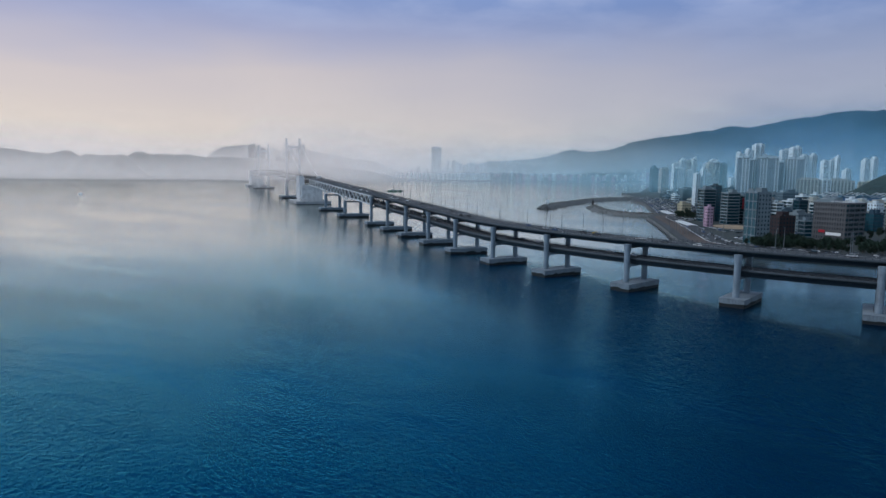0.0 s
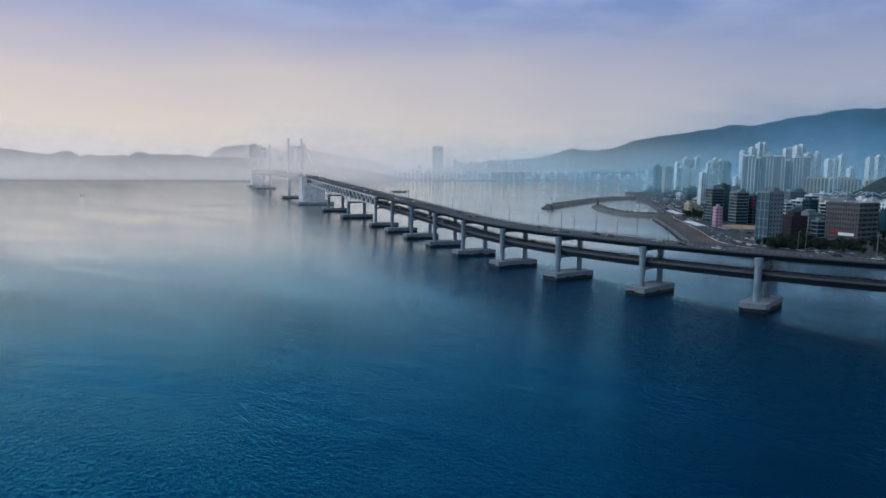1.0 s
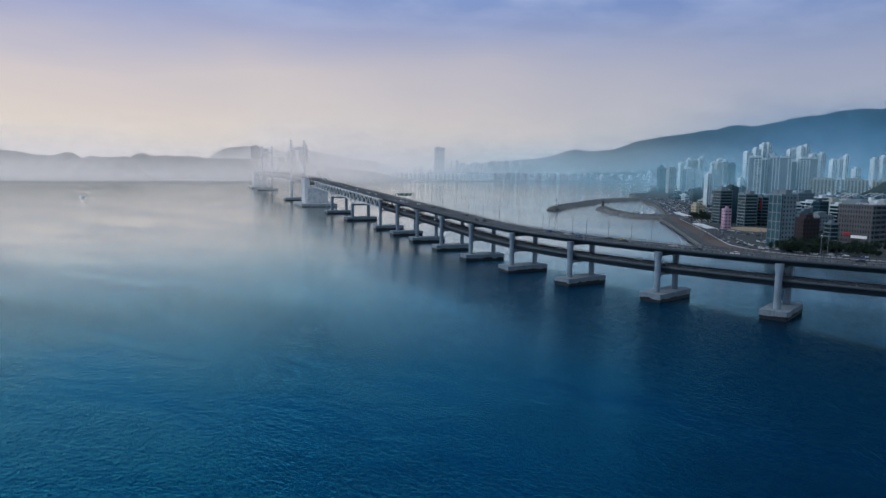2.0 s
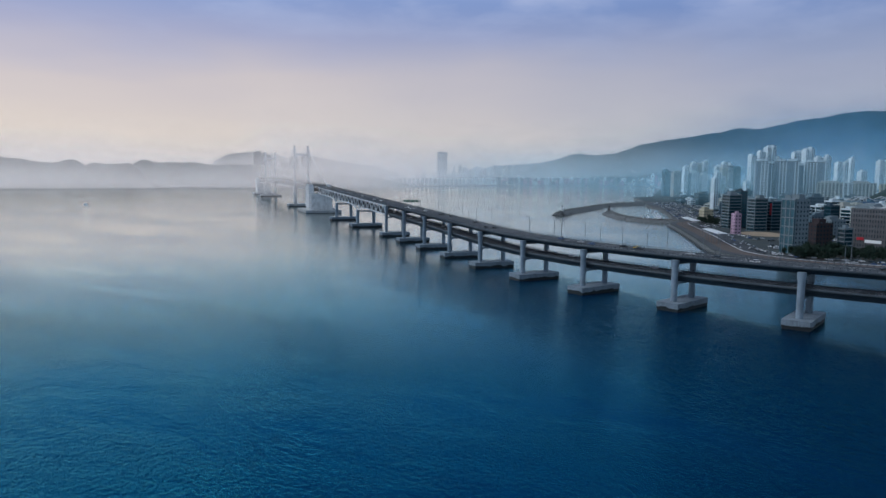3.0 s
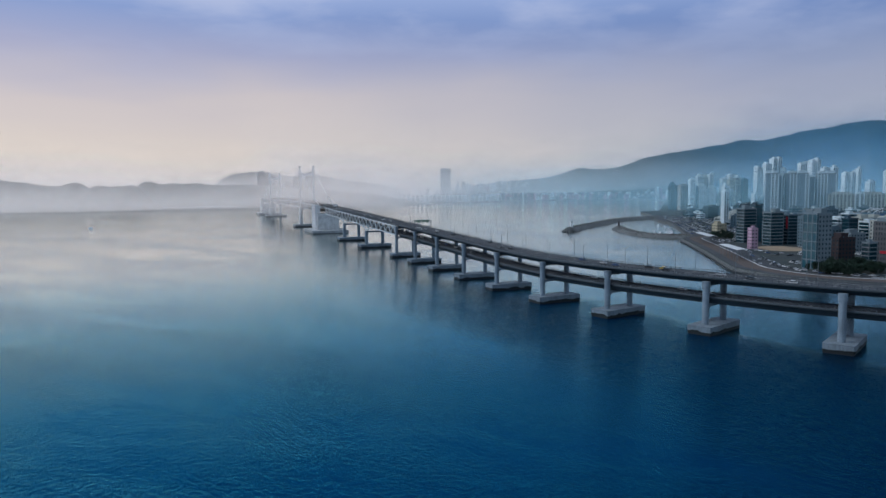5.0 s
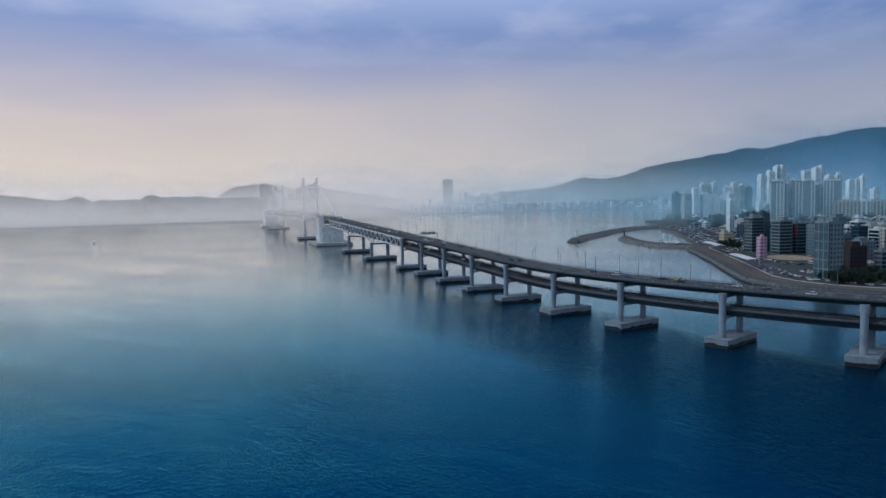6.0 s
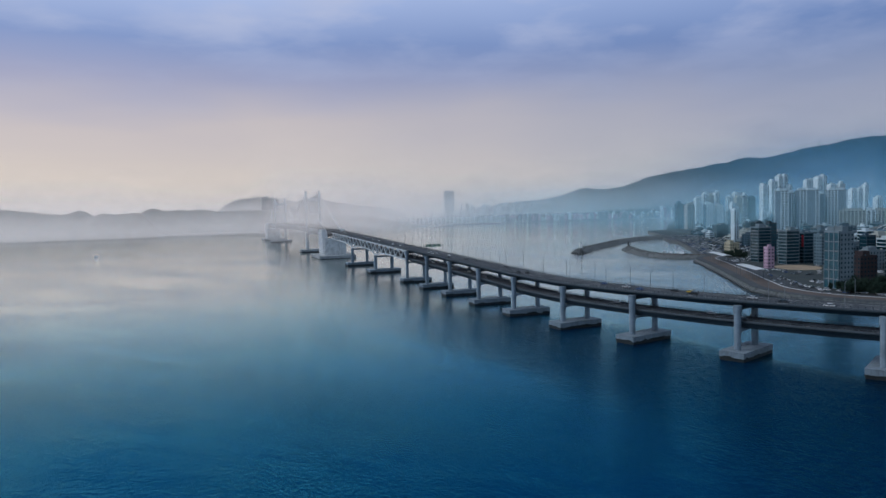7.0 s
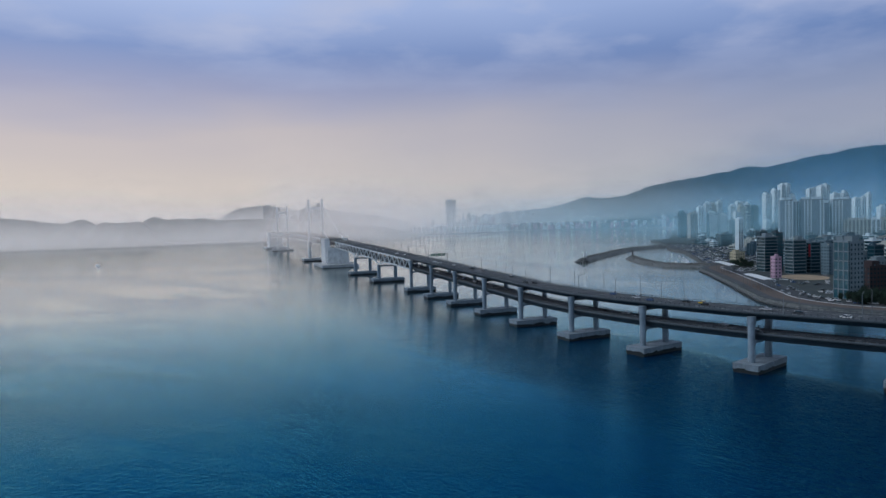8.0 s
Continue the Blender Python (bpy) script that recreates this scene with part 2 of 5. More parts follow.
def water_material():
    m = bpy.data.materials.new("sea_water")
    m.use_nodes = True
    nt = m.node_tree
    nt.nodes.remove(nt.nodes["Principled BSDF"])
    geo = nt.nodes.new("ShaderNodeNewGeometry")
    pos = geo.outputs["Position"]

    def waves(scale, stretch, angle, detail):
        mp = nt.nodes.new("ShaderNodeMapping")
        mp.vector_type = "TEXTURE"
        mp.inputs["Rotation"].default_value = (0, 0, radians(angle))
        mp.inputs["Scale"].default_value = (1 / (scale * stretch), 1 / scale, 1 / scale)
        link(nt, pos, mp.inputs["Vector"])
        n = node(nt, "ShaderNodeTexNoise", Scale=1.0, Detail=detail, Roughness=0.55, Distortion=0.4)
        link(nt, mp.outputs[0], n.inputs["Vector"])
        return n.outputs[0]

    sp = nt.nodes.new("ShaderNodeSeparateXYZ")
    link(nt, pos, sp.inputs[0])

    def between(value, lo, hi, a=0.0, b=1.0):
        n = nt.nodes.new("ShaderNodeMapRange")
        n.interpolation_type = "SMOOTHSTEP"
        for i, v in enumerate((lo, hi, a, b)):
            n.inputs[i + 1].default_value = v
        link(nt, value, n.inputs[0])
        return n.outputs[0]

    chop = maths(nt, "ADD", waves(0.75, 0.62, -52, 3.0), maths(nt, "MULTIPLY", waves(1.6, 0.7, -35, 3.0), 0.4))
    swell = waves(0.09, 0.45, -42, 2.0)
    gust = ramp(nt, waves(0.012, 0.4, -35, 3.0), [(0.38, 0.3), (0.62, 1.0)])
    calm = between(maths(nt, "ADD", sp.outputs["Y"], maths(nt, "MULTIPLY", sp.outputs["X"], 0.5)), 120.0, 380.0, 0.9, 0.13)
    # a band of steeper ripples where the tide runs past the pile caps
    run = maths(nt, "ADD", sp.outputs["X"], maths(nt, "MULTIPLY", sp.outputs["Y"], 0.46))
    run = maths(nt, "ADD", run, maths(nt, "MULTIPLY", maths(nt, "SUBTRACT", waves(0.02, 0.5, -60, 2.0), 0.5), 60.0))
    race = maths(nt, "MULTIPLY", between(run, 140.0, 200.0), between(run, 258.0, 292.0, 1.0, 0.0))
    race = maths(nt, "MULTIPLY", race, between(sp.outputs["Y"], 320.0, 600.0, 1.0, 0.06))
    tide = maths(nt, "MULTIPLY", waves(0.5, 0.42, -46, 3.0), maths(nt, "MULTIPLY", race, 1.9))
    h = maths(nt, "ADD", maths(nt, "MULTIPLY", chop, maths(nt, "MULTIPLY", gust, calm)), maths(nt, "ADD", tide, maths(nt, "MULTIPLY", maths(nt, "MULTIPLY", swell, calm), 0.7)))
    b = node(nt, "ShaderNodeBump", Strength=1.0, Distance=1.5)
    link(nt, h, b.inputs["Height"])
    body = nt.nodes.new("ShaderNodeBsdfDiffuse")
    depth = mixed(nt, ramp(nt, waves(0.003, 0.5, 20, 3.0), [(0.3, 0.0), (0.7, 1.0)]), (0.0006, 0.018, 0.058), (0.0009, 0.022, 0.068))
    painted_shade = nt.nodes.new("ShaderNodeMapRange")  # shade painted into the water colour, stronger towards the viaduct
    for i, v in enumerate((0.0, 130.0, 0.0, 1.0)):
        painted_shade.inputs[i + 1].default_value = v
    link(nt, sp.outputs["X"], painted_shade.inputs[0])
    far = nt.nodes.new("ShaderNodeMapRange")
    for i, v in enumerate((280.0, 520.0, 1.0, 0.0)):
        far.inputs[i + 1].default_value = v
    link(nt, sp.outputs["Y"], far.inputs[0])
    painted_shade = maths(nt, "MULTIPLY", painted_shade.outputs[0], maths(nt, "MULTIPLY", far.outputs[0], maths(nt, "SUBTRACT", 1.0, maths(nt, "MULTIPLY", race, 0.55))))
    depth = mixed(nt, painted_shade, depth, (0.0002, 0.0065, 0.025))
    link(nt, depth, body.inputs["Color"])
    link(nt, b.outputs[0], body.inputs["Normal"])
    weight = nt.nodes.new("ShaderNodeLayerWeight")
    weight.inputs["Blend"].default_value = 0.5
    link(nt, b.outputs[0], weight.inputs["Normal"])
    facing = weight.outputs["Facing"]
    still = nt.nodes.new("ShaderNodeLayerWeight")
    still.inputs["Blend"].default_value = 0.5
    gloss = node(nt, "ShaderNodeBsdfGlossy", Roughness=0.09)
    # reflection colour painted in by view angle: blue-teal when steep, pale when grazing
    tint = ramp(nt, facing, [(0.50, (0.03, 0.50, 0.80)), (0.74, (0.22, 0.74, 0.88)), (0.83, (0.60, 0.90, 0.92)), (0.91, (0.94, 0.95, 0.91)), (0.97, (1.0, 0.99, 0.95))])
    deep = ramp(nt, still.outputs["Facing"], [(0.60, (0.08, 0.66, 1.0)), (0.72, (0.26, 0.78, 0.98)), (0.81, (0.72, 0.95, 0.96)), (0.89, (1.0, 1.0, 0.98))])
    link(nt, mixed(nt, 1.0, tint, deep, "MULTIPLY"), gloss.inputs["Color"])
    link(nt, b.outputs[0], gloss.inputs["Normal"])
    mix = nt.nodes.new("ShaderNodeMixShader")
    open_water = ramp(nt, facing, [(0.0, 0.02), (0.45, 0.03), (0.60, 0.09), (0.72, 0.25), (0.80, 0.50), (0.88, 0.86), (0.96, 0.98)])
    # reflection dimmed by hand inside the painted dark zone
    shaded_gloss = ramp(nt, facing, [(0.0, 0.02), (0.62, 0.03), (0.72, 0.05), (0.80, 0.15), (0.88, 0.52), (0.95, 0.92)])
    keep = maths(nt, "SUBTRACT", 1.0, painted_shade)
    link(nt, maths(nt, "ADD", maths(nt, "MULTIPLY", open_water, keep), maths(nt, "MULTIPLY", shaded_gloss, painted_shade)), mix.inputs[0])
    link(nt, body.outputs[0], mix.inputs[1])
    link(nt, gloss.outputs[0], mix.inputs[2])
    link(nt, mix.outputs[0], nt.nodes["Material Output"].inputs["Surface"])
    return m


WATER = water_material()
PALE_CAP = tide_stained("pale_cap_concrete", (0.46, 0.48, 0.49), (0.10, 0.115, 0.12), 0.9, 2.0)
CAP = tide_stained("cap_concrete", (0.21, 0.265, 0.31), (0.016, 0.022, 0.024), 1.7, 4.0)


# ---- shaping helpers ----
def part(name, bm, mat, parent=None, label="", kind="", smooth=False):
    me = bpy.data.meshes.new(name)
    bm.normal_update()
    bm.to_mesh(me)
    bm.free()
    for x in mat if isinstance(mat, (list, tuple)) else (mat,):
        me.materials.append(x)
    if smooth:
        for f in me.polygons:
            f.use_smooth = True
    ob = new(name, me)
    if parent:
        ob.parent = parent
    return tagged(ob, label, kind=kind)


def thing(name, label, category, m=None, group="", kind=""):
    ob = tagged(new(name), label, category, group, kind)
    if m is not None:
        ob.matrix_world = m
    return ob


def box(bm, x0, x1, y0, y1, z0, z1, mi=0, m=None):
    vs = [Vector((x, y, z)) for z in (z0, z1) for y in (y0, y1) for x in (x0, x1)]
    if m is not None:
        vs = [m @ v for v in vs]
    v = [bm.verts.new(p) for p in vs]
    for q in ((0, 2, 3, 1), (4, 5, 7, 6), (0, 1, 5, 4), (2, 6, 7, 3), (0, 4, 6, 2), (1, 3, 7, 5)):
        bm.faces.new([v[i] for i in q]).material_index = mi
    return v


def tube(bm, a, b, r0, r1=None, n=8, mi=0, caps=True):
    a, b = Vector(a), Vector(b)
    r1 = r0 if r1 is None else r1
    q = (b - a).to_track_quat("Z", "Y")
    rings = []
    for p, r in ((a, r0), (b, r1)):
        rings.append([bm.verts.new(p + q @ Vector((r * math.cos(2 * math.pi * i / n), r * math.sin(2 * math.pi * i / n), 0))) for i in range(n)])
    for i in range(n):
        bm.faces.new((rings[0][i], rings[0][(i + 1) % n], rings[1][(i + 1) % n], rings[1][i])).material_index = mi
    if caps:
        bm.faces.new(rings[0][::-1]).material_index = mi
        bm.faces.new(rings[1]).material_index = mi


def beam(bm, a, b, w, h, mi=0):
    """A square bar from a to b, w across and h high."""
    a, b = Vector(a), Vector(b)
    d = (b - a).normalized()
    ref = Vector((0, 0, 1)) if abs(d.z) < 0.95 else Vector((1, 0, 0))
    s = d.cross(ref).normalized() * w / 2
    u = s.cross(d).normalized() * h / 2
    v = [bm.verts.new(p + i * s + j * u) for p in (a, b) for i, j in ((-1, -1), (1, -1), (1, 1), (-1, 1))]
    for q in ((0, 3, 2, 1), (4, 5, 6, 7), (0, 1, 5, 4), (1, 2, 6, 5), (2, 3, 7, 6), (3, 0, 4, 7)):
        bm.faces.new([v[i] for i in q]).material_index = mi


# ---- the line of the bridge: s in metres along it, 0 where the truss begins ----
def heading(s):
    if s > -225:
        return 20.4
    if s > -300:
        return 20.4 + (0.14 / 150) * (s + 225) ** 2
    return min(20.4 + 5.25 + 0.14 * (-300 - s), 78)


LINE = {0: Vector((-70, 763.5, 0))}
for k in range(1, 2300):
    h = radians(heading(k - 0.5))
    LINE[k] = LINE[k - 1] + Vector((-math.sin(h), math.cos(h), 0))
for k in range(-1, -900, -1):
    h = radians(heading(k + 0.5))
    LINE[k] = LINE[k + 1] - Vector((-math.sin(h), math.cos(h), 0))


def on_line(s, side=0.0, z=0.0):
    """A place beside the bridge's line: side is metres to the right of the way away from the city."""
    k = math.floor(s)
    p = LINE[k].lerp(LINE[k + 1], s - k)
    h = radians(heading(s))
    return p + Vector((math.cos(h), math.sin(h), 0)) * side + Vector((0, 0, z))


def line_pose(s, side=0.0, z=0.0):
    """A pose on the line whose y axis looks along it."""
    return Matrix.Translation(on_line(s, side, z)) @ Matrix.Rotation(radians(heading(s)), 4, "Z")


def road_z(s):
    if s < -330:
        return 26.9
    if s < -230:
        return 26.9 + 0.023 / 200 * (s + 330) ** 2
    if s < 445:
        return 28.05 + 0.0235 * (s + 230)
    d = min(s, 1345) - 445
    return 43.9 + 0.0235 * d - 0.0235 / 900 * d * d


def loft(bm, section, s0, s1, step, z_of=road_z, mi=0):
    """Sweeps a closed section of (side, height) along the line."""
    count = max(1, round((s1 - s0) / step))
    rings = []
    for i in range(count + 1):
        s = s0 + (s1 - s0) * i / count
        z = z_of(s)
        rings.append([bm.verts.new(on_line(s, a, z + b)) for a, b in section])
    n = len(section)
    for r, q in zip(rings, rings[1:]):
        for i in range(n):
            bm.faces.new((r[i], r[(i + 1) % n], q[(i + 1) % n], q[i])).material_index = mi
    bm.faces.new(rings[0][::-1]).material_index = mi
    bm.faces.new(rings[-1]).material_index = mi


# ---- sea and land ----
def sea():
    bm = bmesh.new()
    xs = [-6000, -2500, -1000, -400, 0, 400, 1000, 2500, 6000]
    ys = [-6000, -2500, -800, 0, 400, 900, 1800, 3500, 6000]
    grid = [[bm.verts.new((x, y, 0)) for x in xs] for y in ys]
    for r, q in zip(grid, grid[1:]):
        for i in range(len(xs) - 1):
            bm.faces.new((r[i], r[i + 1], q[i + 1], q[i]))
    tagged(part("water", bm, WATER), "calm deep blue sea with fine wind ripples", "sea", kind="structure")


def smooth_line(points, step):
    out = []
    pts = [Vector(p) for p in points]
    for i in range(len(pts) - 1):
        a, b, c, d = pts[max(i - 1, 0)], pts[i], pts[i + 1], pts[min(i + 2, len(pts) - 1)]
        n = max(1, int((c - b).length / step))
        for k in range(n):
            t = k / n
            out.append(0.5 * ((2 * b) + (c - a) * t + (2 * a - 5 * b + 4 * c - d) * t * t + (3 * b - a - 3 * c + d) * t ** 3))
    out.append(pts[-1])
    return out


LAND_Z = 4.0
# the town's quay, harbour, the bay's beach and the far headland
COAST = ([(1500, -200), (700, 300), (430, 420), (300, 490), (232, 540), (210, 600), (218, 660), (236, 745), (258, 860), (273, 936), (300, 975)],
         [(300, 975), (308, 1035), (329, 1110), (355, 1220), (380, 1338), (384, 1400), (401, 1502), (425, 1560), (452, 1720), (480, 1900), (540, 1950), (640, 2250), (800, 2750), (950, 3200), (930, 3420), (780, 3580),
          (560, 3650), (400, 3600), (235, 3450), (60, 3350), (-400, 3110), (-700, 3060), (-900, 2980), (-1120, 2880), (-1230, 2700), (-1330, 2480), (-1560, 2440), (-2000, 2300), (-3000, 1500)])


def land():
    bm = bmesh.new()
    shore = [v.xy for v in smooth_line([(*p, 0) for p in COAST[0]], 15)] + [v.xy for v in smooth_line([(*p, 0) for p in COAST[1]], 40)][1:]
    ring = [(x, y) for x, y in shore] + [(-6000, 1500), (-6000, 6000), (6000, 6000), (6000, -200)]
    top = [bm.verts.new((x, y, LAND_Z)) for x, y in ring]
    face = bm.faces.new(top)
    if face.calc_center_median() and face.normal.z < 0:
        face.normal_flip()
    low = [bm.verts.new((x, y, -2)) for x, y in shore]
    for i in range(len(shore) - 1):
        bm.faces.new((top[i], top[i + 1], low[i + 1], low[i])).material_index = 1
    bmesh.ops.triangulate(bm, faces=[face])
    bmesh.ops.recalc_face_normals(bm, faces=bm.faces)
    if sum(f.normal.z for f in bm.faces) < 0:
        bmesh.ops.reverse_faces(bm, faces=bm.faces)
    tagged(part("ground", bm, [CITY, ROCK]), "grey town ground behind a concrete sea wall", "ground", kind="structure")


def hill(name, label, bumps, x0, x1, y0, y1, nx, ny, rough=14.0, seed=0.0):
    """A wooded hill: the sum of a few broad rises (x, y, rx, ry, turn, height) and a fractal skin."""
    bm = bmesh.new()
    rows = []
    for j in range(ny + 1):
        y = y0 + (y1 - y0) * j / ny
        row = []
        for i in range(nx + 1):
            x = x0 + (x1 - x0) * i / nx
            z = 0.0
            for bx, by, rx, ry, turn, height in bumps:
                c, s = math.cos(radians(turn)), math.sin(radians(turn))
                u, v = ((x - bx) * c + (y - by) * s) / rx, (-(x - bx) * s + (y - by) * c) / ry
                z += height * math.exp(-(u * u + v * v))
            k = min(1.0, z / 60)
            z += k * rough * (noise.fractal(Vector((x / 330 + seed, y / 330, 0.3)), 1.0, 2.0, 5) * 1.6 + noise.noise(Vector((x / 17, y / 17, seed))) * 0.2) + k * 2.6 * noise.noise(Vector((x / 13, y / 13, seed)))
            row.append(bm.verts.new((x, y, z - 8 + LAND_Z)))
        rows.append(row)
    for r, q in zip(rows, rows[1:]):
        for i in range(nx):
            bm.faces.new((r[i], r[i + 1], q[i + 1], q[i]))
    tagged(part(name, bm, FOREST, smooth=True), label, "hill", kind="structure")


def hills():
    hill("hill_south", "low wooded headland dim in the morning mist", [(-2050, 2620, 200, 130, 0, 113), (-1860, 2620, 120, 130, 0, 63), (-1690, 2620, 110, 130, 0, 102), (-1560, 2620, 80, 130, 0, 67), (-1480, 2620, 60, 130, 0, 51), (-1396, 2620, 60, 130, 0, 96), (-1316, 2620, 40, 130, 0, 65), (-1250, 2620, 50, 130, 0, 83), (-1185, 2620, 40, 130, 0, 73)],
         -2700, -900, 2350, 3000, 240, 60, 4, 1.7)
    hill("hill_south_far", "wooded ridge half lost in mist", [(-1600, 3200, 120, 150, 0, 72), (-1480, 3200, 70, 150, 0, 45), (-1390, 3200, 60, 150, 0, 85), (-1290, 3200, 80, 150, 0, 86), (-1170, 3200, 90, 150, 0, 82), (-1030, 3200, 110, 150, 0, 71), (-860, 3200, 130, 150, 0, 80), (-650, 3200, 160, 150, 0, 59), (-400, 3200, 200, 150, 0, 44)], -2300, 200, 2950, 3600, 220, 45, 4, 4.2)
    hill("hill_far", "pale distant ridge over the mist", [(-1490, 4480, 70, 170, 0, 84), (-1400, 4480, 80, 170, 0, 111), (-1280, 4480, 110, 170, 0, 138), (-1120, 4480, 130, 170, 0, 141), (-900, 4480, 150, 170, 0, 143), (-700, 4480, 150, 170, 0, 83), (-480, 4480, 180, 170, 0, 92), (200, 4560, 300, 180, 0, 90)], -1900, 500, 4150, 4800, 130, 30, 5, 7.7)
    hill("mountain", "long wooded mountain rising behind the town", [(2500, 3650, 750, 420, -8, 322), (1650, 3900, 620, 330, -12, 244), (1000, 4120, 480, 280, 0, 122), (1570, 3912, 60, 90, 0, 18), (3500, 3400, 900, 600, 0, 330), (450, 4350, 420, 260, 0, 112)],
         -300, 4300, 3000, 4900, 260, 85, 22, 2.9)
    hill("hill_near", "small dark wooded hill at the edge of the town", [(745, 1040, 120, 170, 0, 92)], 450, 1300, 600, 1500, 60, 60, 6, 5.5)


# ---- morning mist and distance haze: thin sheets lit by the sky, tint painted in ----
def mist_material(name, white, blue, low, top, amount, lateral, lift, end=None):
    """amount: share of light held back where the sheet is thickest. It thins out upwards between low and top, and with x along lateral."""
    m = bpy.data.materials.new(name)
    m.use_nodes = True
    nt = m.node_tree
    nt.nodes.clear()
    geo = nt.nodes.new("ShaderNodeNewGeometry")
    sp = nt.nodes.new("ShaderNodeSeparateXYZ")
    link(nt, geo.outputs["Position"], sp.inputs[0])
    mp = nt.nodes.new("ShaderNodeMapping")
    mp.inputs["Scale"].default_value = (0.0016, 0.0016, 0.006)
    link(nt, geo.outputs["Position"], mp.inputs["Vector"])
    n = node(nt, "ShaderNodeTexNoise", Scale=1.0, Detail=4.0, Roughness=0.5, Distortion=0.5)
    link(nt, mp.outputs[0], n.inputs["Vector"])
    h = maths(nt, "ADD", sp.outputs["Z"], maths(nt, "MULTIPLY", maths(nt, "SUBTRACT", n.outputs[0], 0.5), (top - low) * 0.9))
    h = maths(nt, "DIVIDE", maths(nt, "SUBTRACT", h, low), top - low)
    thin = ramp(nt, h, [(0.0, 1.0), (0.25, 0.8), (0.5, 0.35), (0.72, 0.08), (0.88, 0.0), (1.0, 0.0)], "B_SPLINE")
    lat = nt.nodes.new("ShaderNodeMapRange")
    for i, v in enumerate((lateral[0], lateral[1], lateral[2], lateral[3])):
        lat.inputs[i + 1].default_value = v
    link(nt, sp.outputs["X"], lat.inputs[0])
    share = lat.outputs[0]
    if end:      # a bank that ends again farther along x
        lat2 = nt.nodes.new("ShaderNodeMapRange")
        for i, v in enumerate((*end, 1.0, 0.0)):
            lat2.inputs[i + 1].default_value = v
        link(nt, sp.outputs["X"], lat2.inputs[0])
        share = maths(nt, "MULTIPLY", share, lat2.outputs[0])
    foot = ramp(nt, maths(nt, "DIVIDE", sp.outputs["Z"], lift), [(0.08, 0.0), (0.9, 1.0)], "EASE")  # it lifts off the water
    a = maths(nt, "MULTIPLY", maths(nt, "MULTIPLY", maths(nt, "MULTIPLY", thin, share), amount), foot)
    # haze colour painted into the sheet: warm white at left, bluer to the right
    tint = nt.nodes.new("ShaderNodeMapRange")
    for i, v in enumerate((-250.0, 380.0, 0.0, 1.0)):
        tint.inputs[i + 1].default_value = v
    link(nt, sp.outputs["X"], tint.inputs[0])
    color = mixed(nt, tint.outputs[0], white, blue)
    d = nt.nodes.new("ShaderNodeBsdfDiffuse")
    t = nt.nodes.new("ShaderNodeBsdfTranslucent")
    for s in (d, t):
        link(nt, color, s.inputs["Color"])
    half = node(nt, "ShaderNodeMixShader", Fac=0.95)
    link(nt, d.outputs[0], half.inputs[1])
    link(nt, t.outputs[0], half.inputs[2])
    mix = nt.nodes.new("ShaderNodeMixShader")
    link(nt, a, mix.inputs[0])
    link(nt, nt.nodes.new("ShaderNodeBsdfTransparent").outputs[0], mix.inputs[1])
    link(nt, half.outputs[0], mix.inputs[2])
    link(nt, mix.outputs[0], nt.nodes.new("ShaderNodeOutputMaterial").inputs[0])
    return m


def mist(radius, height, mat, a0, a1):
    bm = bmesh.new()
    count = 60
    prev = None
    for i in range(count + 1):
        a = radians(a0 + (a1 - a0) * i / count)
        r = radius * (1 + 0.04 * noise.noise(Vector((a * 5, radius, 0))))
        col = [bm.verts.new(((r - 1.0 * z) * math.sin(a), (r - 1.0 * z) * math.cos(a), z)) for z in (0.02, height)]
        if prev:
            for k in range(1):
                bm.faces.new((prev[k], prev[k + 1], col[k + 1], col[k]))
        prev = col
    tagged(part("mist", bm, mat, smooth=True), "thin tinted sheet of morning mist and painted distance haze over the bay", "mist", group="mist banks", kind="stuff")


sea()
land()
hills()
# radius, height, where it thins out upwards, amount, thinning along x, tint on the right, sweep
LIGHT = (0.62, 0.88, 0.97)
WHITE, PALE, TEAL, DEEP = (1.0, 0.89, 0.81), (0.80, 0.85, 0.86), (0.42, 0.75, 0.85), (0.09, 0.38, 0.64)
scene.cycles.transparent_max_bounces = 32      # the banks are built up of many thin sheets
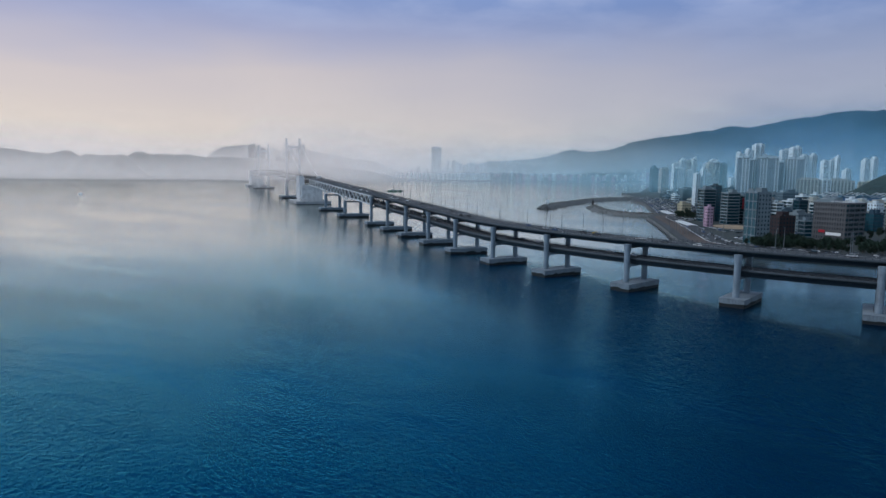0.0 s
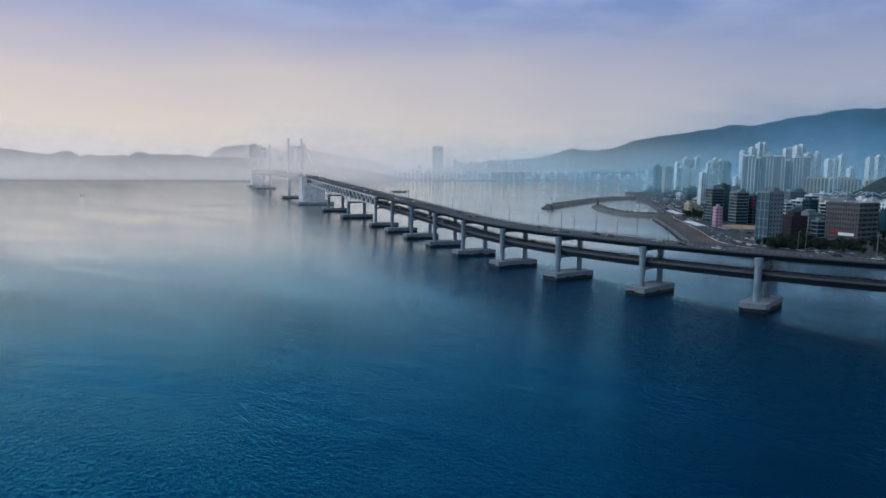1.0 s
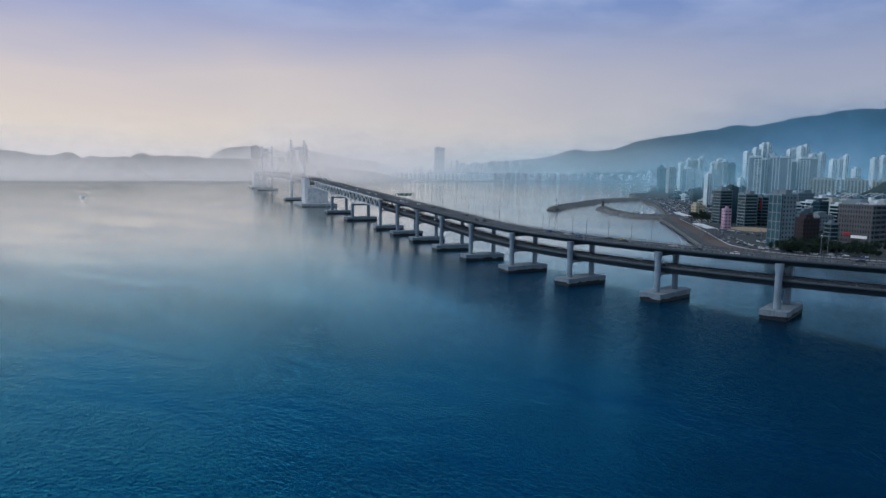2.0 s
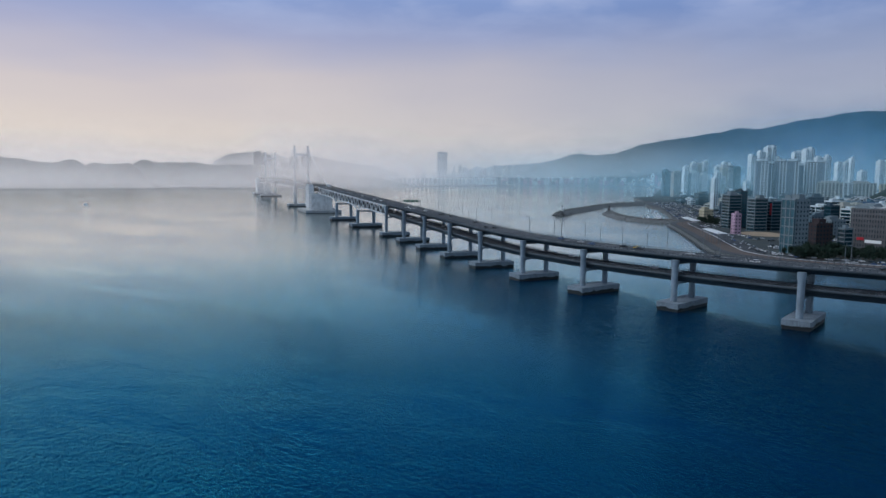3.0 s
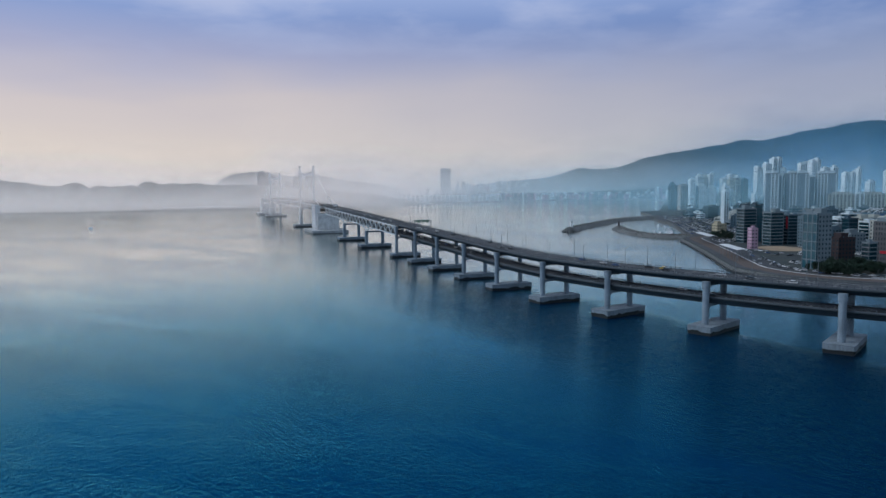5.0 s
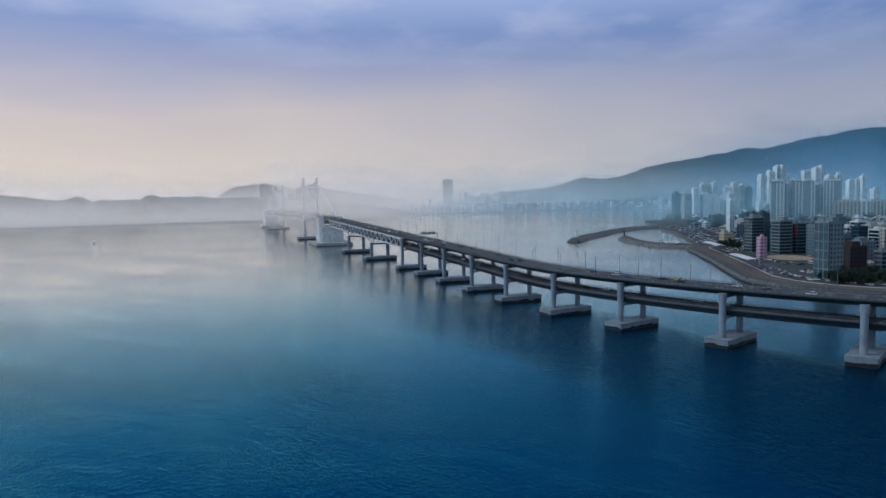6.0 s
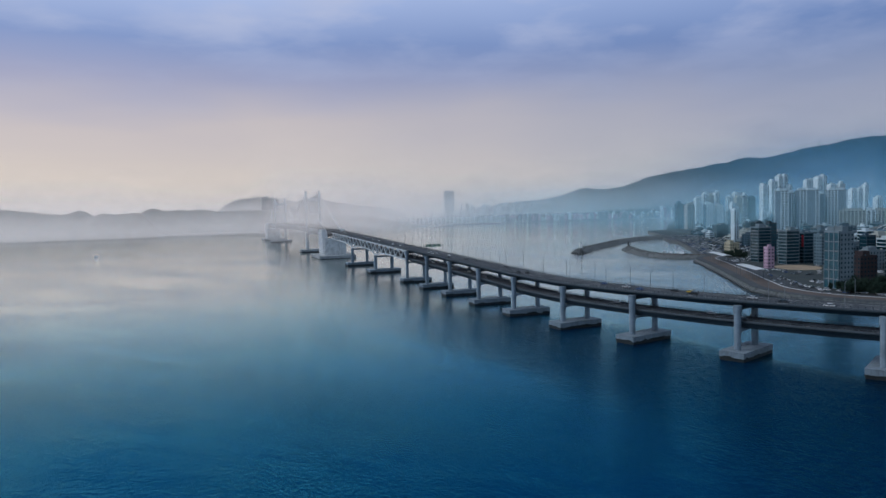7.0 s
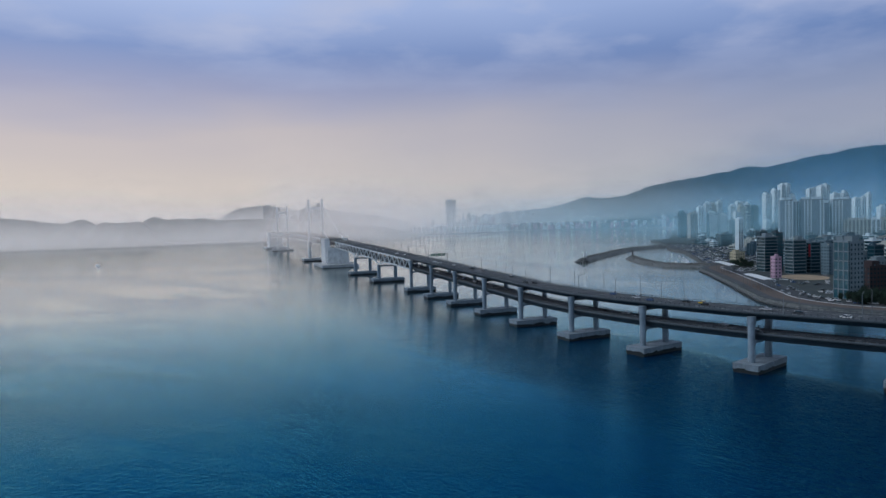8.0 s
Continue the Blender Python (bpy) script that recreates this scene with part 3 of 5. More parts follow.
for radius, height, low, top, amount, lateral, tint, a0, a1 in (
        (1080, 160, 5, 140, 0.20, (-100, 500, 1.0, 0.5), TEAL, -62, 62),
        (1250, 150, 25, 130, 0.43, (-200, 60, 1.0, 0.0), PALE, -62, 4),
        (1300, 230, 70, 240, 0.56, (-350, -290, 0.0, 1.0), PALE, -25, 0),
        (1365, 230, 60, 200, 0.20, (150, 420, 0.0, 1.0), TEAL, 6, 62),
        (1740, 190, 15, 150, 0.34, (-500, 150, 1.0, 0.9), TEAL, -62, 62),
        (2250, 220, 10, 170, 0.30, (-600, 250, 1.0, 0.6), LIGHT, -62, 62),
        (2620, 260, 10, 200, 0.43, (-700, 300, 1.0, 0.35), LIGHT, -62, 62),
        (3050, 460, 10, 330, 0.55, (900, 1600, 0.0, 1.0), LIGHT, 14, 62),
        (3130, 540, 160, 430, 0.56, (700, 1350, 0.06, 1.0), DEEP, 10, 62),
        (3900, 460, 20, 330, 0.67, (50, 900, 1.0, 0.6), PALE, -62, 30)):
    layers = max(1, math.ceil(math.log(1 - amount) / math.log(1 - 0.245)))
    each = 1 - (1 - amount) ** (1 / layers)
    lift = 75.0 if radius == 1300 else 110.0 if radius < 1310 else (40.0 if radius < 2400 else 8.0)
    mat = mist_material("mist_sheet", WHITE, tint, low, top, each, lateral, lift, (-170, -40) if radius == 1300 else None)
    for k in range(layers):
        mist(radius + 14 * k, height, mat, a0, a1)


# ---- bridge ----
LOWER = 9.7     # upper road to lower road
PIERS = [0, -64, -126, -189, -251, -311, -366, -423.5, -481, -539, -597, -655, -713]
UPPER_SECTION = [(-9.6, 0.0), (-9.6, -0.5), (-7.6, -0.9), (-6.4, -2.7), (6.4, -2.7), (7.6, -0.9), (9.6, -0.5), (9.6, 0.0)]
LOWER_SECTION = [(-7.4, 0.0), (-7.4, -0.5), (-6.2, -0.9), (-5.4, -3.1), (5.4, -3.1), (6.2, -0.9), (7.4, -0.5), (7.4, 0.0)]


def lower_z(s):
    return road_z(s) - LOWER


def rounded(w, d, r, n=4):
    pts = []
    for cx, cy, a0 in ((w / 2 - r, d / 2 - r, 0), (-w / 2 + r, d / 2 - r, 90), (-w / 2 + r, -d / 2 + r, 180), (w / 2 - r, -d / 2 + r, 270)):
        for i in range(n + 1):
            a = radians(a0 + 90 * i / n)
            pts.append((cx + r * math.cos(a), cy + r * math.sin(a)))
    return pts


def prism(bm, outline, z0, z1, m=None, mi=0, taper=1.0):
    rings = []
    for z, k in ((z0, 1.0), (z1, taper)):
        rings.append([bm.verts.new((m @ Vector((x * k, y * k, z))) if m is not None else (x * k, y * k, z)) for x, y in outline])
    n = len(outline)
    for i in range(n):
        bm.faces.new((rings[0][i], rings[0][(i + 1) % n], rings[1][(i + 1) % n], rings[1][i])).material_index = mi
    bm.faces.new(rings[0][::-1]).material_index = mi
    bm.faces.new(rings[1]).material_index = mi


def portal_beam(bm, half, top, depth, thick, haunch, y=0.0):
    """A cross beam between two columns with rounded haunches below."""
    pts = [(-half, top), (half, top), (half, top - depth - haunch)]
    for i in range(7):
        a = radians(90 * i / 6)
        pts.append((half - haunch + haunch * math.cos(a) - 0.0, top - depth - haunch + haunch * math.sin(a)))
    for i in range(7):
        a = radians(90 + 90 * i / 6)
        pts.append((-half + haunch + haunch * math.cos(a), top - depth - haunch + haunch * math.sin(a)))
    pts.append((-half, top - depth - haunch))
    out = []
    for p in pts:
        if not out or (Vector(p) - Vector(out[-1])).length > 1e-4:
            out.append(p)
    rings = [[bm.verts.new((x, y + t, z)) for x, z in out] for t in (-thick / 2, thick / 2)]
    n = len(out)
    for i in range(n):
        bm.faces.new((rings[0][i], rings[0][(i + 1) % n], rings[1][(i + 1) % n], rings[1][i]))
    bm.faces.new(rings[0][::-1])
    bm.faces.new(rings[1])
    bmesh.ops.recalc_face_normals(bm, faces=bm.faces)


def pile_cap(parent, length, width, top, m, mat=None):
    mat = mat or CAP
    bm = bmesh.new()
    prism(bm, rounded(length, width, 0.35, 2), 1.5, top - 0.12)
    prism(bm, rounded(length + 0.25, width + 0.25, 0.4, 2), top - 0.12, top)
    cap = part("pile_cap", bm, mat, parent, "weathered concrete pile cap")
    cap.matrix_basis = m
    bm = bmesh.new()
    prism(bm, rounded(length - 0.3, width - 0.3, 0.3, 2), -3.0, 1.5)
    band = part("tide_band", bm, TIDE, cap, "dark weed-stained tide band")
    # edge of the worn skirt: broken lumps of the outer shell
    rnd = random.Random(int(length * 7 + parent.matrix_world.translation.x))
    for side in (-1, 1):
        x = -length / 2
        while x < length / 2 - 2:
            w = rnd.uniform(1.5, 4.0)
            if rnd.random() < 0.45:
                box_bm = bmesh.new()
                box(box_bm, x, min(x + w, length / 2), side * width / 2 - 0.1, side * width / 2 + 0.06, rnd.uniform(0.5, 1.1), 1.6)
                part("skirt", box_bm, CAP, cap)
            x += w
    return cap


def viaduct_pier(parent, s):
    m = line_pose(s)
    z = road_z(s)
    top, low = z - 2.75, z - LOWER
    cap_top = 4.2
    bm = bmesh.new()
    portal_beam(bm, 8.2, low - 3.12, 1.3, 2.4, 2.6)
    pier = part("pier", bm, CONCRETE, parent, "grey concrete portal pier standing in the water")
    pier.matrix_world = m
    for side in (-1, 1):
        bm = bmesh.new()
        ring = [(1.6 * math.cos(2 * math.pi * i / 20), 1.6 * math.sin(2 * math.pi * i / 20)) for i in range(20)]
        prism(bm, ring, cap_top - 0.05, top + 0.3)
        prism(bm, rounded(3.7, 3.7, 1.4, 4), top - 2.4, top + 0.9)
        col = part("column", bm, CONCRETE, pier, "round concrete column", smooth=False)
        col.location = (side * 9.0, 0, 0)
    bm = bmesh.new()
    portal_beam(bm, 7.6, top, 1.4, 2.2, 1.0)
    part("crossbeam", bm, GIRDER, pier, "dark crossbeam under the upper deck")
    pile_cap(pier, 30.5, 12.0, cap_top, Matrix.Identity(4))
    # low handrail on the cap between the columns
    bm = bmesh.new()
    for k in range(8):
        x = -6.6 + 13.2 * k / 7
        box(bm, x - 0.05, x + 0.05, 1.85, 1.95, cap_top, cap_top + 1.1)
    box(bm, -6.6, 6.6, 1.86, 1.94, cap_top + 1.02, cap_top + 1.12)
    box(bm, -6.6, 6.6, 1.86, 1.94, cap_top + 0.5, cap_top + 0.57)
    part("handrail", bm, RAIL, pier, "thin steel handrail")
    return pier


def parapet(parent, s0, s1, side, z_of, height=1.5, spacing=2.6):
    bm = bmesh.new()
    w = 0.42
    loft(bm, [(side - w / 2, 0.0), (side + w / 2, 0.0), (side + w / 2 - 0.08, 0.62), (side - w / 2 + 0.08, 0.62)], s0, s1, 10, z_of)
    base = part("parapet", bm, PARAPET, parent, "low concrete parapet")
    bm = bmesh.new()
    loft(bm, [(side - 0.09, height - 0.14), (side + 0.09, height - 0.14), (side + 0.09, height), (side - 0.09, height)], s0, s1, 10, z_of)
    n = round((s1 - s0) / spacing)
    for k in range(n):
        s = s0 + (k + 0.5) * (s1 - s0) / n
        m = line_pose(s, side, z_of(s))
        box(bm, -0.16, 0.16, -0.2, 0.2, 0.6, height + 0.12, m=m)
    part("railing", bm, RAIL, base, "steel rail on short posts", kind="stuff")


def deck_span(parent, name, section, s0, s1, z_of, half, mats, lanes=4):
    bm = bmesh.new()
    loft(bm, section, s0 + 0.06, s1 - 0.06, 6, z_of)
    # cross ribs under the cantilevers
    deck = part(name, bm, mats, parent)
    bm = bmesh.new()
    loft(bm, [(-half + 0.5, 0.004), (half - 0.5, 0.004), (half - 0.5, 0.06), (-half + 0.5, 0.06)], s0 + 0.1, s1 - 0.1, 6, z_of)
    part("road_surface", bm, ASPHALT, deck, "worn dark asphalt")
    bm = bmesh.new()
    wide = half * 2 - 2.6
    for k in range(lanes + 1):
        x = -wide / 2 + wide * k / lanes
        if k in (0, lanes):
            loft(bm, [(x - 0.09, 0.061), (x + 0.09, 0.061), (x + 0.09, 0.07), (x - 0.09, 0.07)], s0 + 0.2, s1 - 0.2, 8, z_of)
        else:
            s = s0 + 1
            while s < s1 - 6:
                loft(bm, [(x - 0.09, 0.061), (x + 0.09, 0.061), (x + 0.09, 0.07), (x - 0.09, 0.07)], s, s + 5, 5, z_of)
                s += 12
    part("lane_line", bm, MARK, deck, "faded white lane lines", kind="stuff")
    for side in (-half + 0.25, half - 0.25):
        parapet(deck, s0, s1, side, z_of)
    return deck


def viaduct():
    top = thing("viaduct", "double-deck grey road viaduct curving over the water on portal piers", "bridge", line_pose(0))
    for s in PIERS[:11]:
        keep = viaduct_pier(None, s)
        keep.parent = top
        keep.matrix_parent_inverse = top.matrix_world.inverted()
    for a, b in zip(PIERS[1:], PIERS[:-1]):
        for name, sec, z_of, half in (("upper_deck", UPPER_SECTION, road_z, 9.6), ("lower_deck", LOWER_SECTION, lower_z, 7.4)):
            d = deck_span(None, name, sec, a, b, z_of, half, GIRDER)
            d.parent = top
            d.matrix_parent_inverse = top.matrix_world.inverted()


def attach(ob, top):
    ob.parent = top
    ob.matrix_parent_inverse = top.matrix_world.inverted()
    return ob


TRUSS_SPAN = 127.0
TRUSS_PIERS = (TRUSS_SPAN, 2 * TRUSS_SPAN)


def truss_bottom(s):
    """Depth of the lower chord under the upper road: it dips in an arch to each inner pier."""
    d = min(abs(s - p) for p in TRUSS_PIERS)
    return 10.6 + 5.2 * max(0.0, 1 - d / 46.0) ** 2


def truss_bridge():
    top = thing("truss_bridge", "double-deck steel truss bridge with arched lower chords", "bridge", line_pose(0))
    end = 3 * TRUSS_SPAN + 20
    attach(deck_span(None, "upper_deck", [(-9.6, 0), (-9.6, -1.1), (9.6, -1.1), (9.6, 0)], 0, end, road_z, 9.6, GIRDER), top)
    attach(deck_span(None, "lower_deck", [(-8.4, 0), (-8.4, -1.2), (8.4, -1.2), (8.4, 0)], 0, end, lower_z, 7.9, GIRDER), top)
    panels = 20
    for side in (-9.4, 9.4):
        for name, drop, w in (("top_chord", lambda s: 1.6, 0.9), ("bottom_chord", truss_bottom, 1.1)):
            bm = bmesh.new()
            e = w / 2
            loft(bm, [(side - e, -e - 0.1), (side + e, -e - 0.1), (side + e, e + 0.1), (side - e, e + 0.1)], 0, end, 10, lambda s: road_z(s) - drop(s))
            chord = attach(part(name, bm, TRUSS, None, "painted steel chord"), top)
        for k in range(panels):
            a, b = end * k / panels, end * (k + 1) / panels
            mid = (a + b) / 2
            bm = bmesh.new()
            beam(bm, on_line(a, side, road_z(a) - truss_bottom(a)), on_line(mid, side, road_z(mid) - 1.6), 1.0, 1.0)
            beam(bm, on_line(mid, side, road_z(mid) - 1.6), on_line(b, side, road_z(b) - truss_bottom(b)), 1.0, 1.0)
            ob = part("web_member", bm, TRUSS, chord)
            ob.matrix_parent_inverse = chord.matrix_world.inverted()
            if truss_bottom(a) > 11.2:
                bm = bmesh.new()
                beam(bm, on_line(a, side, road_z(a) - 10.6), on_line(b, side, road_z(b) - 10.6), 0.5, 0.6)
                part("tie", bm, TRUSS, chord)
    for s in TRUSS_PIERS:
        z = road_z(s) - truss_bottom(s) - 0.5
        bm = bmesh.new()
        portal_beam(bm, 11.6, z, 1.8, 3.2, 1.2)
        pier = part("pier", bm, CONCRETE, None, "grey concrete portal pier standing in the water")
        pier.matrix_world = line_pose(s)
        attach(pier, top)
        for side in (-1, 1):
            bm = bmesh.new()
            prism(bm, rounded(3.6, 4.2, 0.6, 3), 4.3, z + 0.4)
            col = part("column", bm, CONCRETE, pier)
            col.location = (side * 10.0, 0, 0)
        pile_cap(pier, 38, 17, 4.4, Matrix.Identity(4))


TOWER_A, TOWER_B, ANCHOR_A, ANCHOR_B = 635.0, 1160.0, 437.0, 1360.0
TOWER_TOP = 113.0


def cable_z(s):
    if s < TOWER_A:
        t = (s - ANCHOR_A) / (TOWER_A - ANCHOR_A)
        return (road_z(ANCHOR_A) + 1) * (1 - t) + TOWER_TOP * t - 26 * t * (1 - t)
    if s > TOWER_B:
        t = (ANCHOR_B - s) / (ANCHOR_B - TOWER_B)
        return (road_z(ANCHOR_B) + 1) * (1 - t) + TOWER_TOP * t - 26 * t * (1 - t)
    t = (s - (TOWER_A + TOWER_B) / 2) / ((TOWER_B - TOWER_A) / 2)
    return 54 + (TOWER_TOP - 54) * t * t


def suspension_bridge():
    top = thing("suspension_bridge", "white suspension bridge with tall portal towers in mist", "bridge", line_pose(TOWER_A))
    s0, s1 = ANCHOR_A + 30, ANCHOR_B - 30
    attach(deck_span(None, "upper_deck", [(-9.6, 0), (-9.6, -1.0), (9.6, -1.0), (9.6, 0)], s0 - 30, s1 + 30, road_z, 9.6, GIRDER), top)
    attach(deck_span(None, "lower_deck", [(-9.2, 0), (-9.2, -1.1), (9.2, -1.1), (9.2, 0)], s0, s1, lower_z, 8.5, GIRDER), top)
    for side in (-11.5, 11.5):
        bm = bmesh.new()
        n = 90
        for k in range(n):
            a, b = s0 + (s1 - s0) * k / n, s0 + (s1 - s0) * (k + 1) / n
            m = (a + b) / 2
            for drop in (1.0, 10.6):
                beam(bm, on_line(a, side, road_z(a) - drop), on_line(b, side, road_z(b) - drop), 0.6, 0.8)
            beam(bm, on_line(a, side, road_z(a) - 10.6), on_line(m, side, road_z(m) - 1), 0.45, 0.45)
            beam(bm, on_line(m, side, road_z(m) - 1), on_line(b, side, road_z(b) - 10.6), 0.45, 0.45)
        attach(part("stiffening_truss", bm, TRUSS, None, "pale steel stiffening truss"), top)
        bm = bmesh.new()
        prev = None
        for k in range(91):
            s = ANCHOR_A + (ANCHOR_B - ANCHOR_A) * k / 90
            p = on_line(s, side * 1.08, cable_z(s))
            if prev:
                tube(bm, prev, p, 0.42, n=6, caps=False)
            prev = p
        cable = attach(part("main_cable", bm, WHITE_STEEL, None, "white main cable"), top)
        bm = bmesh.new()
        for k in range(1, 90):
            s = ANCHOR_A + (ANCHOR_B - ANCHOR_A) * k / 90
            if abs(s - TOWER_A) > 8 and abs(s - TOWER_B) > 8 and cable_z(s) > road_z(s) + 1.5:
                tube(bm, on_line(s, side * 1.08, road_z(s)), on_line(s, side * 1.08, cable_z(s)), 0.10, n=4, caps=False)
        h = part("hanger", bm, WHITE_STEEL, cable, "thin white hangers", kind="stuff")
    for s in (TOWER_A, TOWER_B):
        z = road_z(s)
        bm = bmesh.new()
        portal_beam(bm, 12.6, 100.0, 5.0, 4.0, 3.0)
        tower = part("tower", bm, WHITE_STEEL, None, "white portal tower")
        tower.matrix_world = line_pose(s)
        attach(tower, top)
        bm = bmesh.new()
        portal_beam(bm, 12.6, z - 11.5, 3.0, 4.5, 8.0)
        part("lower_crossbeam", bm, LIGHT_CONCRETE, tower, "arched lower crossbeam")
        for side in (-1, 1):
            bm = bmesh.new()
            prism(bm, rounded(3.6, 5.6, 0.5, 2), z - 13, TOWER_TOP - 1)
            prism(bm, rounded(4.6, 6.4, 0.5, 2), TOWER_TOP - 1, TOWER_TOP + 0.8)
            leg = part("leg", bm, WHITE_STEEL, tower, "tall white tower leg")
            leg.location = (side * 12.4, 0, 0)
            bm = bmesh.new()
            prism(bm, rounded(5.6, 8.5, 0.8, 3), 5.0, z - 13)
            leg = part("plinth", bm, LIGHT_CONCRETE, tower, "concrete tower plinth")
            leg.location = (side * 12.4, 0, 0)
        pile_cap(tower, 52, 26, 5.2, Matrix.Identity(4), PALE_CAP)
    for s, far in ((ANCHOR_A, False), (ANCHOR_B, True)):
        z = road_z(s)
        turn = -1 if far else 1
        bm = bmesh.new()
        prism(bm, rounded(34, 44, 1.0, 2), 4.9, z - 13)
        anchor = part("anchorage", bm, LIGHT_CONCRETE, None, "massive concrete anchorage block")
        anchor.matrix_world = line_pose(s + 12 * turn)
        attach(anchor, top)
        for side in (-1, 1):
            bm = bmesh.new()
            x0, x1 = sorted((side * 11.0, side * 18.4))
            v = box(bm, x0, x1, -18, 22, 4.9, z + 1.5)
            for i in (4, 5):
                v[i].co.y += 8
            wing = part("splay_wall", bm, LIGHT_CONCRETE, anchor, "tall ribbed concrete wing wall")
            for k in range(12):
                zz = 9 + (z - 10) * k / 12
                bm = bmesh.new()
                y0 = -18 + 8 * (zz - 4.9) / (z - 3.4)
                box(bm, x0 - 0.7, x1 + 0.7, y0 - 0.9, 21.5, zz, zz + 1.7)
                part("rib", bm, WHITE_STEEL, wing)
        bm = bmesh.new()
        prism(bm, rounded(58, 84, 1.0, 2), -3, 5.0)
        part("plinth", bm, PALE_CAP, anchor, "low concrete island plinth")


viaduct()
truss_bridge()
suspension_bridge()


# ---- shore works ----
SHORE = smooth_line([(*p, 0) for p in COAST[0][2:]], 6)


def ribbon(name, label, category, mat, line, a, b, z, edge=0.25):
    """A strip that follows a line between the offsets a and b to its right-hand (land) side."""
    bm = bmesh.new()
    rings = []
    for i, p in enumerate(line):
        q = line[min(i + 1, len(line) - 1)] - line[max(i - 1, 0)]
        n = Vector((q.y, -q.x, 0)).normalized()
        rings.append([bm.verts.new((p + n * o).to_tuple()[:2] + (h,)) for o, h in ((a, z - edge), (a, z), (b, z), (b, z - edge))])
    for r, q in zip(rings, rings[1:]):
        for k in range(3):
            bm.faces.new((r[k], q[k], q[k + 1], r[k + 1]))
    bmesh.ops.recalc_face_normals(bm, faces=bm.faces)
    return tagged(part(name, bm, mat), label, category, kind="structure")


def beside(line, dist, offset):
    """The place and the heading at dist metres along a line, offset to its land side."""
    run = 0.0
    for p, q in zip(line, line[1:]):
        d = (q - p).length
        if run + d >= dist:
            t = (dist - run) / d
            u = (q - p).normalized()
            n = Vector((u.y, -u.x, 0))
            return p.lerp(q, t) + n * offset, math.degrees(math.atan2(u.y, u.x)) - 90
        run += d
    u = (line[-1] - line[-2]).normalized()
    return line[-1] + Vector((u.y, -u.x, 0)) * offset, math.degrees(math.atan2(u.y, u.x)) - 90


for k in range(2):
    ribbon("sea_step", "grey stone step of the sea wall at the water's edge", "step", (TIDE, ROCK)[k], SHORE, -3.0 + 1.6 * k, 0.5, 1.0 + 1.5 * k, 2.2)
ribbon("pavement", "reddish brown paved promenade above the sea wall", "promenade", BRICK_WALK, SHORE, 8.5, 22.6, LAND_Z + 0.15)
ribbon("sea_walk", "grey paved walk along the sea wall", "walkway", PAVING, SHORE, 1.5, 8.5, LAND_Z + 0.11)
ribbon("verge", "pale concrete kerb strip beside the promenade", "kerb", LIGHT_CONCRETE, SHORE, 22.6, 23.5, LAND_Z + 0.32)
ribbon("road", "grey asphalt coast road", "road", ASPHALT, SHORE, 23.5, 36, LAND_Z + 0.08)
ribbon("pavement_inner", "grey paved footway along the coast road", "pavement", PAVING, SHORE, 36, 40, LAND_Z + 0.25)
BAY = smooth_line([(*p, 0) for p in COAST[1]], 40)
ribbon("beach", "long strip of pale sand round the bay", "beach", SAND, BAY[53:87], 2, 55, LAND_Z + 0.3, 4.2)
ribbon("harbour_quay", "concrete quay round the small harbour", "quay", PAVING, BAY[:13], 0.5, 30, LAND_Z + 0.2)


